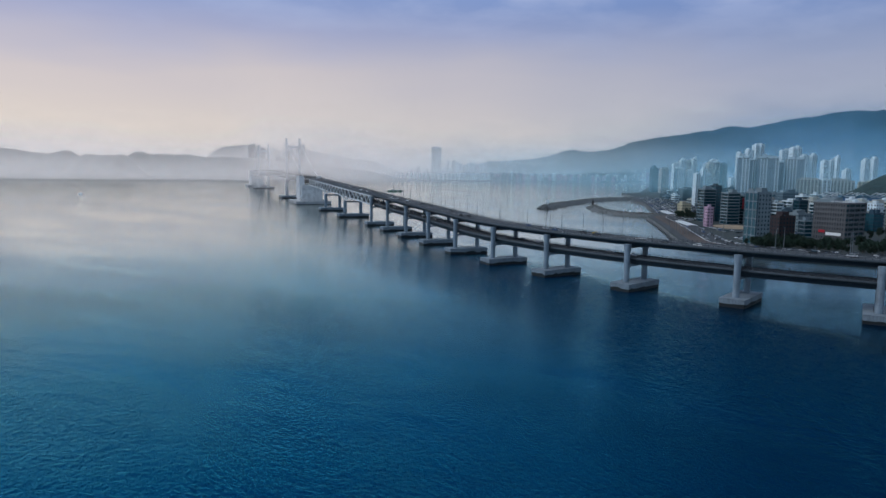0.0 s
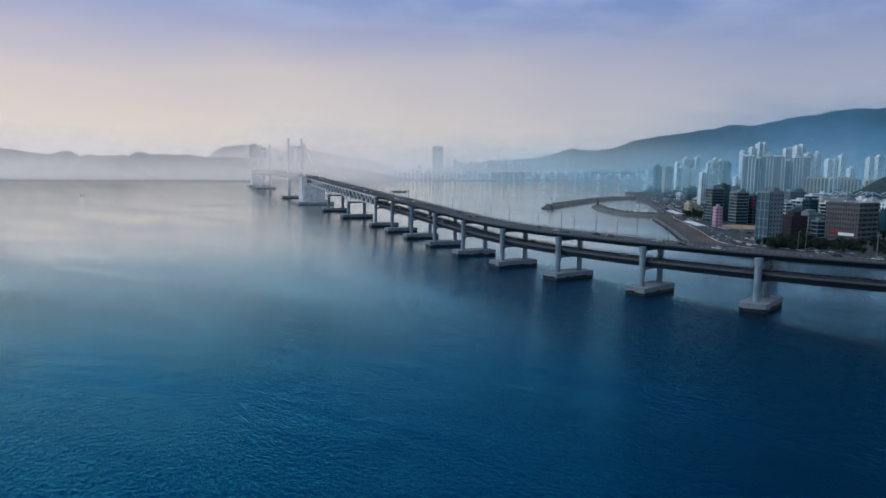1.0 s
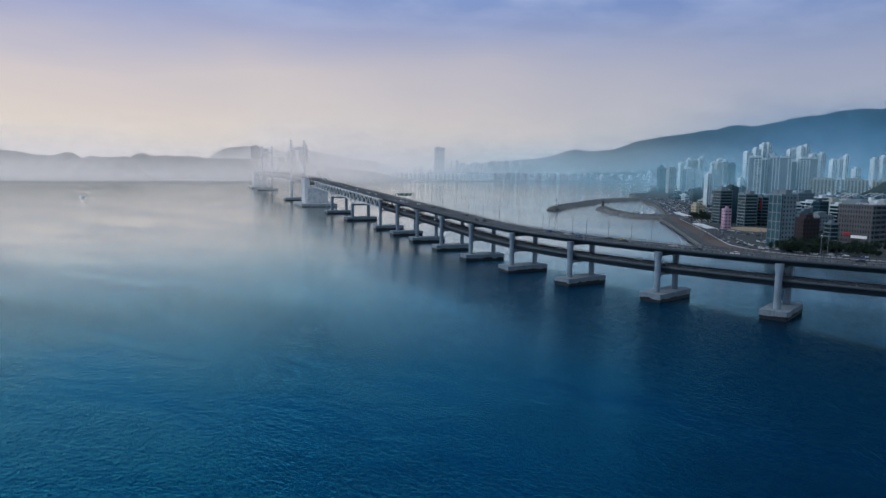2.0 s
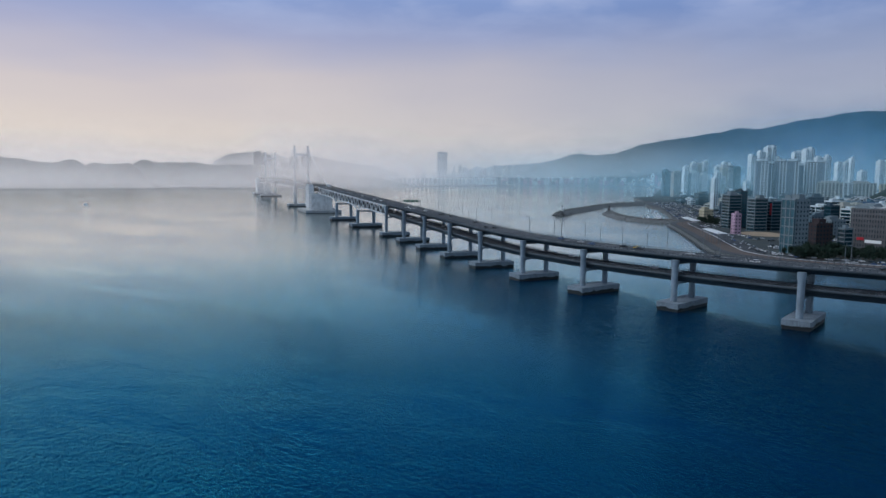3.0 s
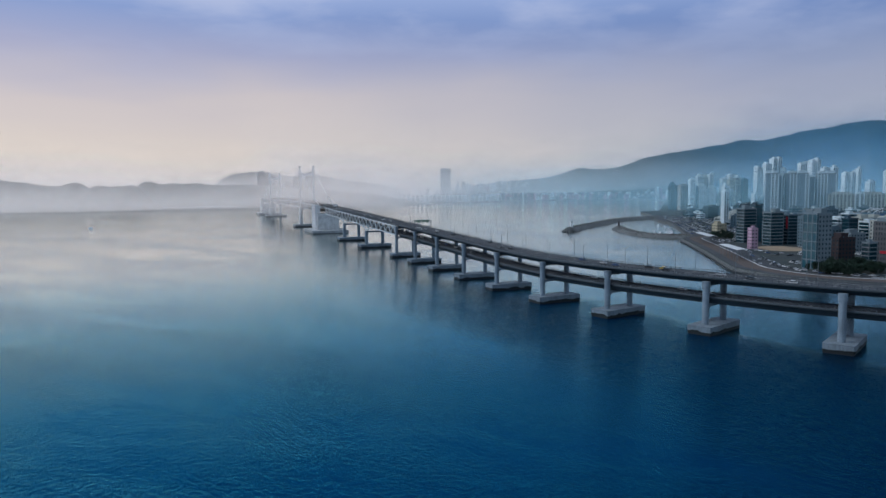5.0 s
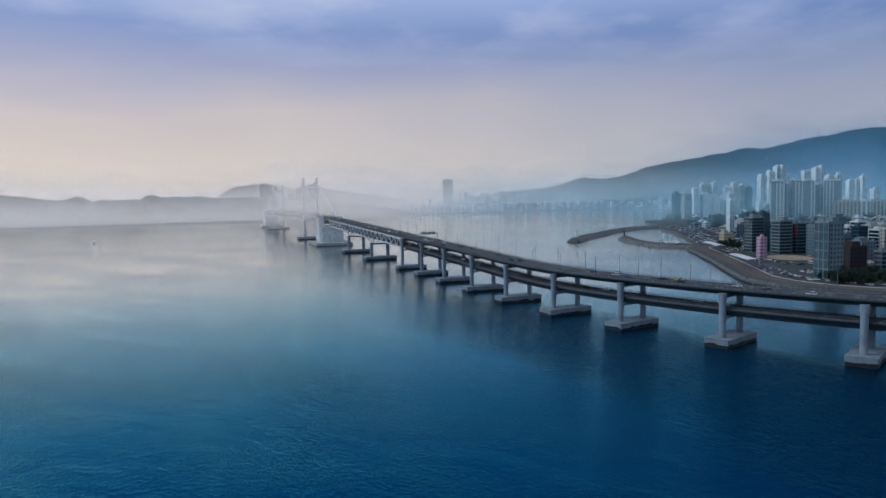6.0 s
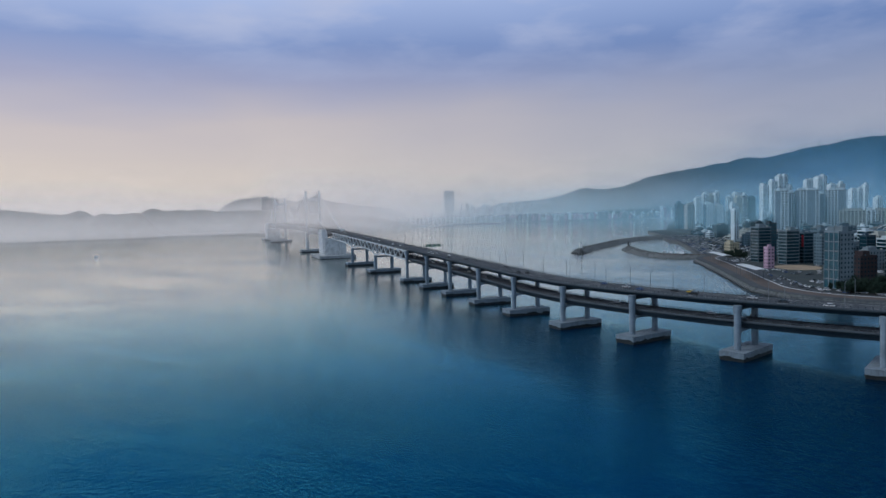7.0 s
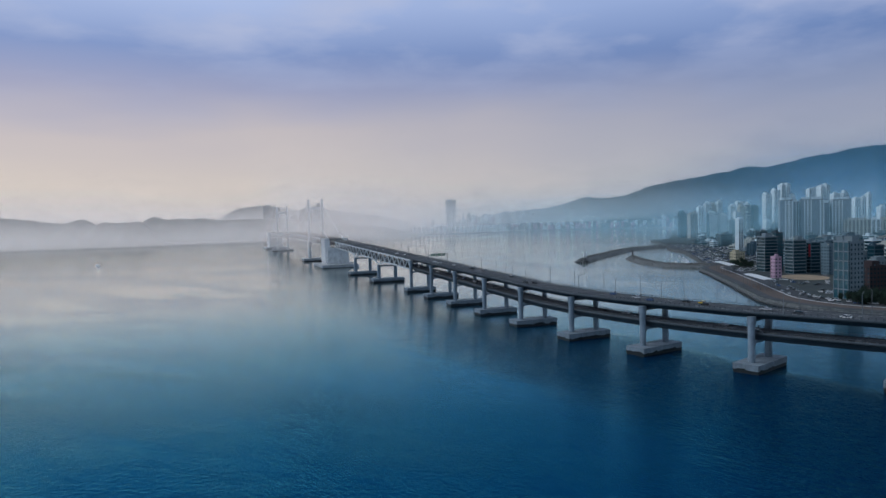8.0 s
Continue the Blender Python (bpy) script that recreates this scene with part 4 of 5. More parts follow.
def rubble(name, label, line, width, height, seed, count):
    """A breakwater: a core mound with a crest and loose armour rocks piled over it."""
    rnd = random.Random(seed)
    top = thing(name, label, "breakwater", Matrix.Translation(line[0]))
    bm = bmesh.new()
    rings = []
    prof = [(-1.0, -3.0), (-0.85, 0.3), (-0.45, height - 1.2), (-0.25, height - 0.6), (0.25, height - 0.6), (0.45, height - 1.2), (0.85, 0.3), (1.0, -3.0)]
    for i, p in enumerate(line):
        q = line[min(i + 1, len(line) - 1)] - line[max(i - 1, 0)]
        n = Vector((q.y, -q.x, 0)).normalized()
        w = width / 2 * (0.55 + 0.45 * min(1, i / 2))
        rings.append([bm.verts.new(p + n * (o * w + rnd.uniform(-0.8, 0.8)) + Vector((0, 0, z + rnd.uniform(-0.4, 0.4)))) for o, z in prof])
    for r, q in zip(rings, rings[1:]):
        for k in range(len(prof) - 1):
            bm.faces.new((r[k], q[k], q[k + 1], r[k + 1]))
    bm.faces.new(rings[0])
    bm.faces.new(rings[-1][::-1])
    bmesh.ops.recalc_face_normals(bm, faces=bm.faces)
    attach(part("mound", bm, ROCK, None, "rubble core"), top)
    unit = bmesh.new()
    bmesh.ops.create_icosphere(unit, subdivisions=1, radius=1)
    uv = [v.co.copy() for v in unit.verts]
    uf = [[v.index for v in f.verts] for f in unit.faces]
    unit.free()
    verts, faces = [], []
    total = len(line) - 1
    for k in range(count):
        f = rnd.uniform(0, total)
        i = min(int(f), total - 1)
        p = line[i].lerp(line[i + 1], f - i)
        q = line[i + 1] - line[i]
        n = Vector((q.y, -q.x, 0)).normalized()
        o = rnd.uniform(-1, 1)
        end = 0.55 + 0.45 * min(1, f / 2)
        z = height - 0.6 - max(0.0, abs(o) - 0.25) * (height + 0.6) / 0.68
        c = p + n * (o * width / 2 * end) + Vector((0, 0, z + rnd.uniform(-0.2, 0.4)))
        size = rnd.uniform(0.9, 2.0)
        if k < count * 0.08:
            a = rnd.uniform(0, 6.283)
            c = line[0] + Vector((math.cos(a), math.sin(a), 0)) * rnd.uniform(0, width * 0.36)
            c.z = height - 0.8 - (c - line[0]).length * (height / (width * 0.40))
        turn = Euler([rnd.uniform(0, 6) for _ in range(3)]).to_matrix()
        sc = Vector((size * rnd.uniform(0.7, 1.2), size * rnd.uniform(0.6, 1.0), size * rnd.uniform(0.5, 0.8)))
        base = len(verts)
        verts += [c + turn @ Vector((v.x * sc.x, v.y * sc.y, v.z * sc.z)) * rnd.uniform(0.85, 1.1) for v in uv]
        faces += [[base + j for j in g] for g in uf]
    me = bpy.data.meshes.new("armour_rock")
    me.from_pydata(verts, [], faces)
    me.materials.append(ROCK)
    attach(tagged(new("armour_rock", me), "loose grey armour rocks", kind="stuff"), top)
    return top


WATER_A = smooth_line([(163, 1136, 0), (186, 1205, 0), (238, 1310, 0), (298, 1430, 0), (360, 1515, 0), (425, 1565, 0)], 9)
WATER_B = smooth_line([(256, 1204, 0), (249, 1130, 0), (248, 1060, 0), (262, 1005, 0), (304, 988, 0)], 9)
rubble("breakwater", "long curved rubble breakwater sheltering the small harbour", WATER_A, 34, 6.0, 3, 2600)
rubble("breakwater", "short rubble breakwater joined to the promenade", WATER_B, 30, 5.0, 4, 1700)
ribbon("breakwater_crest", "concrete crest walk along the breakwater", "walkway", PAVING, WATER_A[2:], -6, 3, 5.7, 0.6)
ribbon("pier_deck", "reddish paved jetty beside the harbour mouth", "jetty", BRICK_WALK, WATER_B[-8:], -7, 5, 4.9, 0.8)


def beacon(x, y, z, height, r, mat, label):
    top = thing("harbour_beacon", label, "beacon", pose(x, y, z))
    bm = bmesh.new()
    prism(bm, [(r * 1.8 * math.cos(a * math.pi / 6), r * 1.8 * math.sin(a * math.pi / 6)) for a in range(12)], 0, 0.8)
    part("base", bm, CONCRETE, top)
    bm = bmesh.new()
    tube(bm, (0, 0, 0.8), (0, 0, height), r, r * 0.7, 12)
    tube(bm, (0, 0, height), (0, 0, height + 0.25), r * 1.25, n=12)
    part("tower", bm, mat, top)
    bm = bmesh.new()
    tube(bm, (0, 0, height + 0.25), (0, 0, height + 1.3), r * 0.5, n=10)
    tube(bm, (0, 0, height + 1.3), (0, 0, height + 1.9), r * 0.6, 0.05, 10)
    part("lantern", bm, GLASS_DARK, top, "small glazed lantern")


beacon(170, 1158, 5.2, 9.0, 2.0, AWNING, "white beacon on the rubble head of the breakwater")
beacon(254, 1196, 4.3, 8.0, 1.4, WALLS["brown"], "dark red beacon on the short breakwater")


# ---- buildings ----
def shell(bm, w, d, z0, z1, pitch, band, proud, fin_gap, fin, blind):
    """Floor bands and upright piers standing proud of the glazing."""
    floors = max(1, round((z1 - z0) / pitch))
    step = (z1 - z0) / floors
    for k in range(floors + 1):
        a = z0 + k * step - band * 0.5
        b = min(a + band, z1)
        box(bm, -w / 2, w / 2, -d / 2, d / 2, max(a, z0), b)
    e = proud * 0.7
    for length, across in ((w, d), (d, w)):
        count = max(1, round(length / fin_gap))
        for k in range(count + 1):
            x = -length / 2 + length * k / count
            f = fin if 0 < k < count else fin * 0.9
            x0, x1 = max(x - f / 2, -length / 2), min(x + f / 2, length / 2)
            for s in (-1, 1):
                y0, y1 = sorted((s * across / 2 - s * proud - s * 0.05, s * across / 2 - s * e * 0.12))
                if length == w:
                    box(bm, x0, x1, y0, y1, z0, z1)
                elif not blind:
                    box(bm, y0, y1, x0, x1, z0, z1)
    if blind:
        for s in (-1, 1):
            y0, y1 = sorted((s * w / 2 - s * 0.6, s * w / 2 + s * 0.04))
            box(bm, y0, y1, -d / 2 + 0.02, d / 2 - 0.02, z0, z1, 1)


STYLES = {  # floor height, band height, proud, pier gap, pier width, blind ends, glazing
    "band": (3.6, 1.7, 0.45, 18.0, 0.8, False, GLASS_DARK),
    "punch": (3.5, 1.9, 0.35, 3.6, 2.0, False, GLASS_DARK),
    "slab": (2.9, 1.1, 0.7, 6.0, 2.4, True, GLASS_DARK),
    "stripe": (2.9, 1.0, 0.6, 3.9, 2.3, True, GLASS_DARK),
    "thin": (3.6, 0.8, 0.35, 12.0, 0.6, False, GLASS_DARK),
    "frame": (7.0, 0.7, 0.35, 5.2, 0.7, False, GLASS_TEAL),
    "curtain": (3.8, 0.5, 0.2, 3.0, 0.3, False, GLASS_TEAL),
}


def building(name, label, x, y, w, d, top, rot, style, wall, roof=ROOF, seed=0, group="", z=LAND_Z, category="building"):
    rnd = random.Random(seed * 31 + int(x))
    pitch, band, proud, gap, fin, blind, glass = STYLES[style]
    ob = thing(name, label, category, pose(x, y, z, 0, 0, rot), group)
    h = top - z
    bm = bmesh.new()
    box(bm, -w / 2 + proud, w / 2 - proud, -d / 2 + proud, d / 2 - proud, -1.0, h - 0.4)
    part("glazing", bm, glass, ob, "dark window glass")
    bm = bmesh.new()
    shell(bm, w, d, 0.0, h, pitch, band, proud, gap, fin, blind)
    part("wall", bm, [WALLS[wall], WALLS["slate" if style == "stripe" else wall]], ob, kind="stuff")
    bm = bmesh.new()
    for a in ((-w / 2, w / 2, -d / 2, -d / 2 + 0.3), (-w / 2, w / 2, d / 2 - 0.3, d / 2), (-w / 2, -w / 2 + 0.3, -d / 2 + 0.3, d / 2 - 0.3), (w / 2 - 0.3, w / 2, -d / 2 + 0.3, d / 2 - 0.3)):
        box(bm, *a, h, h + 1.1)
    part("parapet", bm, WALLS[wall], ob)
    bm = bmesh.new()
    box(bm, -w / 2 + 0.3, w / 2 - 0.3, -d / 2 + 0.3, d / 2 - 0.3, h, h + 0.2)
    part("roof", bm, roof, ob, "flat roof")
    for k in range(1 + (w > 14)):
        bm = bmesh.new()
        a, b = w * rnd.uniform(0.14, 0.24), d * rnd.uniform(0.16, 0.28)
        cx, cy = rnd.uniform(-w / 2 + a + 1, w / 2 - a - 1) if w > 2 * a + 3 else 0, rnd.uniform(-d / 2 + b + 1, d / 2 - b - 1) if d > 2 * b + 3 else 0
        hh = rnd.uniform(2.6, 4.6) if h < 60 else rnd.uniform(4, 8)
        box(bm, cx - a, cx + a, cy - b, cy + b, h + 0.2, h + hh)
        box(bm, cx - a - 0.2, cx + a + 0.2, cy - b - 0.2, cy + b + 0.2, h + hh, h + hh + 0.3)
        house = part("roof_house", bm, WALLS[wall], ob, "stair house on the roof")
    if d > 9 and w > 9 and h < 60:
        for k in range(rnd.randint(1, 4)):
            bm = bmesh.new()
            cx, cy = rnd.uniform(-w / 2 + 1.5, w / 2 - 1.5), rnd.uniform(-d / 2 + 1.5, d / 2 - 1.5)
            tube(bm, (cx, cy, h + 0.2), (cx, cy, h + rnd.uniform(1.4, 2.4)), 0.9, n=8)
            part("water_tank", bm, WALLS["blue"] if rnd.random() < 0.3 else WALLS["cream"], ob, "small roof tank")
    return ob

def striped_tower(x, y, w, d, top, rot, bays):
    """A tall apartment tower: white piers, columns of windows with white sills, slate blind panels."""
    ob = thing("apartment_tower", "tall apartment tower with white piers, window columns and slate panels", "building", pose(x, y, LAND_Z, 0, 0, rot), "apartment towers")
    h = top - LAND_Z
    bm = bmesh.new()
    box(bm, -w / 2 + 0.6, w / 2 - 0.6, -d / 2 + 0.6, d / 2 - 0.6, -1.0, h - 0.3)
    part("glazing", bm, GLASS_DARK, ob, "dark window glass")
    piers, panels, sills = bmesh.new(), bmesh.new(), bmesh.new()
    floors = round(h / 2.9)
    unit = w / sum(k for _, k in bays)
    for flip in (1, -1):
        u = -w / 2
        for kind, k in bays:
            a, b = u, u + k * unit
            x0, x1 = sorted((a * flip, b * flip))
            y0, y1 = sorted((-flip * d / 2, -flip * (d / 2 - 0.9)))
            if kind == "pier":
                box(piers, x0, x1, y0, y1, 0, h)
            elif kind == "panel":
                p0, p1 = sorted((-flip * (d / 2 - 0.25), -flip * (d / 2 - 0.9)))
                box(panels, x0, x1, p0, p1, 0, h - 0.4)
            else:
                for j in range(floors + 1):
                    z = h * j / (floors + 1)
                    p0, p1 = sorted((-flip * (d / 2 - 0.15), -flip * (d / 2 - 0.9)))
                    box(sills, x0, x1, p0, p1, z, z + 1.15)
            u = b
    for side in (-1, 1):      # narrow ends: slate with one strip of windows
        e0, e1 = sorted((side * w / 2, side * (w / 2 - 0.7)))
        for y0, y1 in ((-d / 2 + 0.9, -d * 0.12), (d * 0.12, d / 2 - 0.9)):
            box(panels, e0, e1, y0, y1, 0, h - 0.4)
        for j in range(floors + 1):
            z = h * j / (floors + 1)
            box(sills, e0, e1, -d * 0.12, d * 0.12, z, z + 1.2)
    part("pier_frame", piers, WALLS["white"], ob, "white upright piers", kind="stuff")
    part("wall_panel", panels, WALLS["slate_blue"], ob, "blind slate wall panels", kind="stuff")
    part("sill", sills, WALLS["white"], ob, "white window sills", kind="stuff")
    bm = bmesh.new()
    box(bm, -w / 2 - 0.2, w / 2 + 0.2, -d / 2 - 0.2, d / 2 + 0.2, h, h + 0.9)
    part("roof", bm, ROOF, ob, "flat roof with an edge band")
    for cx, k in ((-w * 0.25, 0.16), (w * 0.22, 0.2)):
        bm = bmesh.new()
        box(bm, cx - w * k, cx + w * k, -d * 0.25, d * 0.25, h + 0.9, h + 4.6)
        box(bm, cx - w * k - 0.4, cx + w * k + 0.4, -d * 0.25 - 0.4, d * 0.25 + 0.4, h + 4.6, h + 5.1)
        part("roof_house", bm, WALLS["white"], ob, "white lift house")


P1, W1, S1 = ("pier", 1.0), ("window", 2.6), ("panel", 5.0)
for x, y, w, d, top, bays in ((549, 1300, 21, 15, 90, (S1, P1, W1, P1, W1, P1)), (569, 1312, 13, 14, 86, (("panel", 6.0), P1, W1)), (594, 1300, 37, 15, 90, (("panel", 3.5), P1, W1, P1, W1, P1, ("panel", 9.0), P1, W1, P1)),
                              (621, 1310, 14, 14, 83, (P1, W1, ("panel", 6.0))), (645, 1300, 31, 15, 89, (P1, W1, P1, W1, P1, W1, P1, ("panel", 9.0), P1))):
    striped_tower(x, y, w, d, top, -14, bays)
T = "apartment_tower"
for x, y, w, d, top, rot in ((999, 2389, 24, 18, 127, 20), (1043, 2424, 23, 18, 140, 15), (1075, 2450, 18, 18, 158, 25), (1098, 2460, 14, 16, 162, 20), (1110, 2449, 12, 14, 125, 20), (1162, 2422, 30, 18, 140, 10),
                             (1160, 2362, 16, 18, 147, 25), (1180, 2366, 14, 18, 151, 25), (1100, 2165, 22, 16, 118, 20), (1128, 2168, 20, 16, 120, 20), (1198, 2230, 17, 16, 104, 15), (1216, 2226, 14, 16, 106, 15),
                             (1253, 2258, 13, 14, 118, 15), (1154, 2026, 20, 16, 76, 15), (1310, 2200, 22, 16, 108, 20), (1360, 2240, 20, 16, 114, 20)):
    building(T, "pale high apartment tower far behind the town", x, y, w, d, top, rot, "slab", "white", group="far apartment towers", seed=5)
for x, y, w, d, top, rot, style, wall in (
        (597, 2008, 18, 16, 72, 12, "stripe", "blue"), (607, 1952, 22, 16, 69, 12, "slab", "beige"), (567, 1700, 21, 15, 70, 4, "stripe", "white"), (592, 1704, 17, 14, 65, 8, "punch", "white"),
        (643, 1750, 12, 13, 70, 10, "slab", "white"), (695, 1850, 15, 14, 84, 12, "punch", "cream"), (730, 1900, 13, 14, 90, 14, "thin", "white"), (750, 1900, 14, 14, 85, 14, "curtain", "blue"), (692, 1700, 10, 12, 50, 14, "slab", "white"),
        (622, 1720, 12, 12, 52, 10, "punch", "stone"), (668, 1790, 14, 12, 58, 10, "band", "white"), (720, 1760, 12, 12, 44, 10, "punch", "cream"),
        (800, 2450, 18, 16, 90, 12, "slab", "white"), (826, 2450, 20, 16, 102, 12, "slab", "white"), (846, 2456, 18, 16, 98, 12, "slab", "cream"), (864, 2450, 16, 16, 107, 12, "slab", "white"), (908, 2450, 20, 16, 92, 12, "slab", "white"), (933, 2450, 24, 16, 105, 12, "slab", "white"),
        (450, 1256, 9, 10, 60, 14, "slab", "white"), (503, 1458, 28, 18, 28, 12, "band", "dark"), (476, 1231, 13, 12, 38, 14, "thin", "dark")):
    building("tower_block", "%s tower block in the hazy middle of the town" % wall, x, y, w, d, top, rot, style, wall, seed=7)
for x, y, w, d, top, rot, wall in ((660, 1276, 40, 12, 53, -24, "cream"), (700, 1290, 14, 12, 53, -24, "white"), (735, 1302, 40, 12, 52, -24, "cream"), (790, 1312, 34, 12, 50, -24, "yellow"), (830, 1360, 34, 12, 52, -24, "cream")):
    building("apartment_block", "cream slab apartment block with yellow roofline", x, y, w, d, top, rot, "slab", wall, group="cream apartment blocks", seed=9)
# front row behind the coast road
building("office_building", "dark glass office block with pale floor bands", 322, 862, 16, 15, 43, 12, "thin", "stone", seed=1)
building("office_building", "narrow dark tower beside the banded office block", 337, 872, 9, 12, 47, 12, "curtain", "dark", seed=2)
building("shop_building", "pink rendered building with a dark glazed centre", 294, 778, 7.5, 7, 25, 12, "punch", "pink", seed=3)
building("office_building", "dark office block with long window bands", 336, 824, 16, 14, 40, 12, "thin", "stone", ROOF_GREEN, seed=4)
building("office_building", "dark grey office block with a flat roof", 356, 830, 12, 14, 37, 12, "thin", "grey", seed=5)
red = scene.objects[[o.name for o in scene.objects if o.name.startswith("office_building") and o.parent is None][-1]]
bm = bmesh.new()
box(bm, -6.4, -6.05, -6.5, -3.8, 18, 31)
part("sign", bm, RED, red, "tall red sign panel")
building("office_building", "grey office block behind the corner building", 363, 806, 11, 12, 34, 12, "punch", "grey", ROOF_GREEN, seed=6)
building("corner_building", "stone-faced building with square windows", 270.5, 602.5, 14, 13, 47, 20, "punch", "stone", seed=7)
building("corner_building", "dark glazed half of the corner building in a white frame", 262.9, 599.7, 2.2, 13.6, 47.5, 20, "frame", "stone", seed=8)
building("shop_building", "dark brown block with few windows", 309, 640, 18, 14, 25, 18, "punch", "brown", seed=9)
building("shop_building", "small building with dark window bands in a white frame", 310, 600, 8, 8, 24, 14, "thin", "stone", seed=10)
building("hotel", "white building with dark window bands", 430, 842, 12, 12, 37, 12, "thin", "white", seed=12)
building("office_building", "grey block with green painted roof", 393, 868, 14, 13, 37, 12, "band", "grey", ROOF_GREEN, seed=13)
building("office_building", "broad grey block behind the front row", 482, 989, 24, 16, 37, 10, "punch", "grey", ROOF_GREEN, seed=14)
building("pavilion", "cream building with a stepped roof by the car park", 335, 978, 14, 12, 19, 14, "punch", "yellow", seed=15)
def sports_hall():
    """A broad hall in blue cladding under a white zigzag roof frame."""
    ob = building("sports_hall", "broad hall in blue metal cladding under a white steel roof frame", 536, 912, 88, 26, 34, 0, "band", "blue", seed=16)
    bm = bmesh.new()
    box(bm, -44.2, 44.2, -13.2, -12.9, 14, 30.5)
    part("cladding", bm, BLUE_SHEET, ob, "blue metal cladding")
    h = 34 - LAND_Z
    for y in (-12, 0, 12):
        bm = bmesh.new()
        xs = [-44 + 11 * k for k in range(9)]
        rise = [h + 0.5 + (6.5 if k % 3 == 1 else 1.6) for k in range(9)]
        for k in range(8):
            tube(bm, (xs[k], y, rise[k]), (xs[k + 1], y, rise[k + 1]), 0.35, n=6)
            tube(bm, (xs[k], y, h + 0.2), (xs[k + 1], y, h + 0.2), 0.25, n=6)
        for k in range(9):
            tube(bm, (xs[k], y, h), (xs[k], y, rise[k]), 0.25, n=6)
        part("roof_frame", bm, WHITE_STEEL, ob, "white tubular roof frame")


sports_hall()


def clinic():
    """A broad block: a stone-faced side with rows of square windows and a front of long window bands."""
    w, d, h = 30.0, 33.0, 34.0
    ob = thing("clinic", "broad brown-grey clinic building with window rows and long floor bands", "building", pose(362, 642, LAND_Z, 0, 0, 30))
    bm = bmesh.new()
    box(bm, -w / 2 + 0.6, w / 2 - 0.6, -d / 2 + 0.6, d / 2 - 0.6, -1.0, h - 0.3)
    part("glazing", bm, GLASS_DARK, ob, "dark window strips")
    floors = 8
    step = h / floors
    for k in range(floors + 1):
        bm = bmesh.new()
        z = k * step
        z1 = min(z + 1.75, h + 0.9)
        prism(bm, rounded(w, d, 2.2, 4), max(z - 0.1, 0.0), z1)
        part("floor_band", bm, WALLS["brown_grey"], ob)
    bm = bmesh.new()
    for side in (-1, 1):
        e0, e1 = sorted((side * (w / 2 - 0.05), side * (w / 2 - 0.75)))
        for k in range(13):
            y = -d / 2 + 2.4 + (d - 4.8) * k / 12
            box(bm, e0, e1, y - 0.8, y + 0.8, 0, h)
        for k in range(4):
            x = -w / 2 + 2.6 + (w - 5.2) * k / 3
            f0, f1 = sorted((side * (d / 2 - 0.05), side * (d / 2 - 0.75)))
            box(bm, x - 0.35, x + 0.35, f0, f1, 0, h)
    part("pier_frame", bm, WALLS["brown_grey"], ob, "stone piers between the windows", kind="stuff")
    bm = bmesh.new()
    box(bm, -w / 2 + 1, w / 2 - 1, -d / 2 + 1, d / 2 - 1, h - 0.2, h + 0.2)
    part("roof", bm, ROOF, ob)
    for x, y, a, b, hh in ((-6, 6, 7, 8, 3.8), (7, 10, 5, 5, 4.8)):
        bm = bmesh.new()
        box(bm, x - a, x + a, y - b, y + b, h + 0.2, h + hh)
        part("roof_house", bm, WALLS["stone"], ob)
    bm = bmesh.new()
    for k in range(10):
        x = -w / 2 + 1.2 + (w - 2.4) * k / 9
        tube(bm, (x, -d / 2 + 1.2, h + 0.2), (x, -d / 2 + 1.2, h + 2.4), 0.12, n=5)
    for z in (1.5, 2.4):
        tube(bm, (-w / 2 + 1.2, -d / 2 + 1.2, h + z), (w / 2 - 1.2, -d / 2 + 1.2, h + z), 0.15, n=5)
        tube(bm, (-w / 2 + 1.2, -d / 2 + 1.2, h + z), (-w / 2 + 1.2, 0, h + z), 0.15, n=5)
    part("roof_railing", bm, WHITE_STEEL, ob, "white pipe railing on the roof")
    for y0, y1, z0, z1, mat, text in ((3.0, 9.0, 7.4, 9.8, RED, "red sign panel"), (-12.0, 2.0, 5.4, 8.0, AWNING, "white sign panel")):
        bm = bmesh.new()
        box(bm, -w / 2 - 0.5, -w / 2 - 0.05, y0, y1, z0, z1)
        part("sign", bm, mat, ob, text)


clinic()


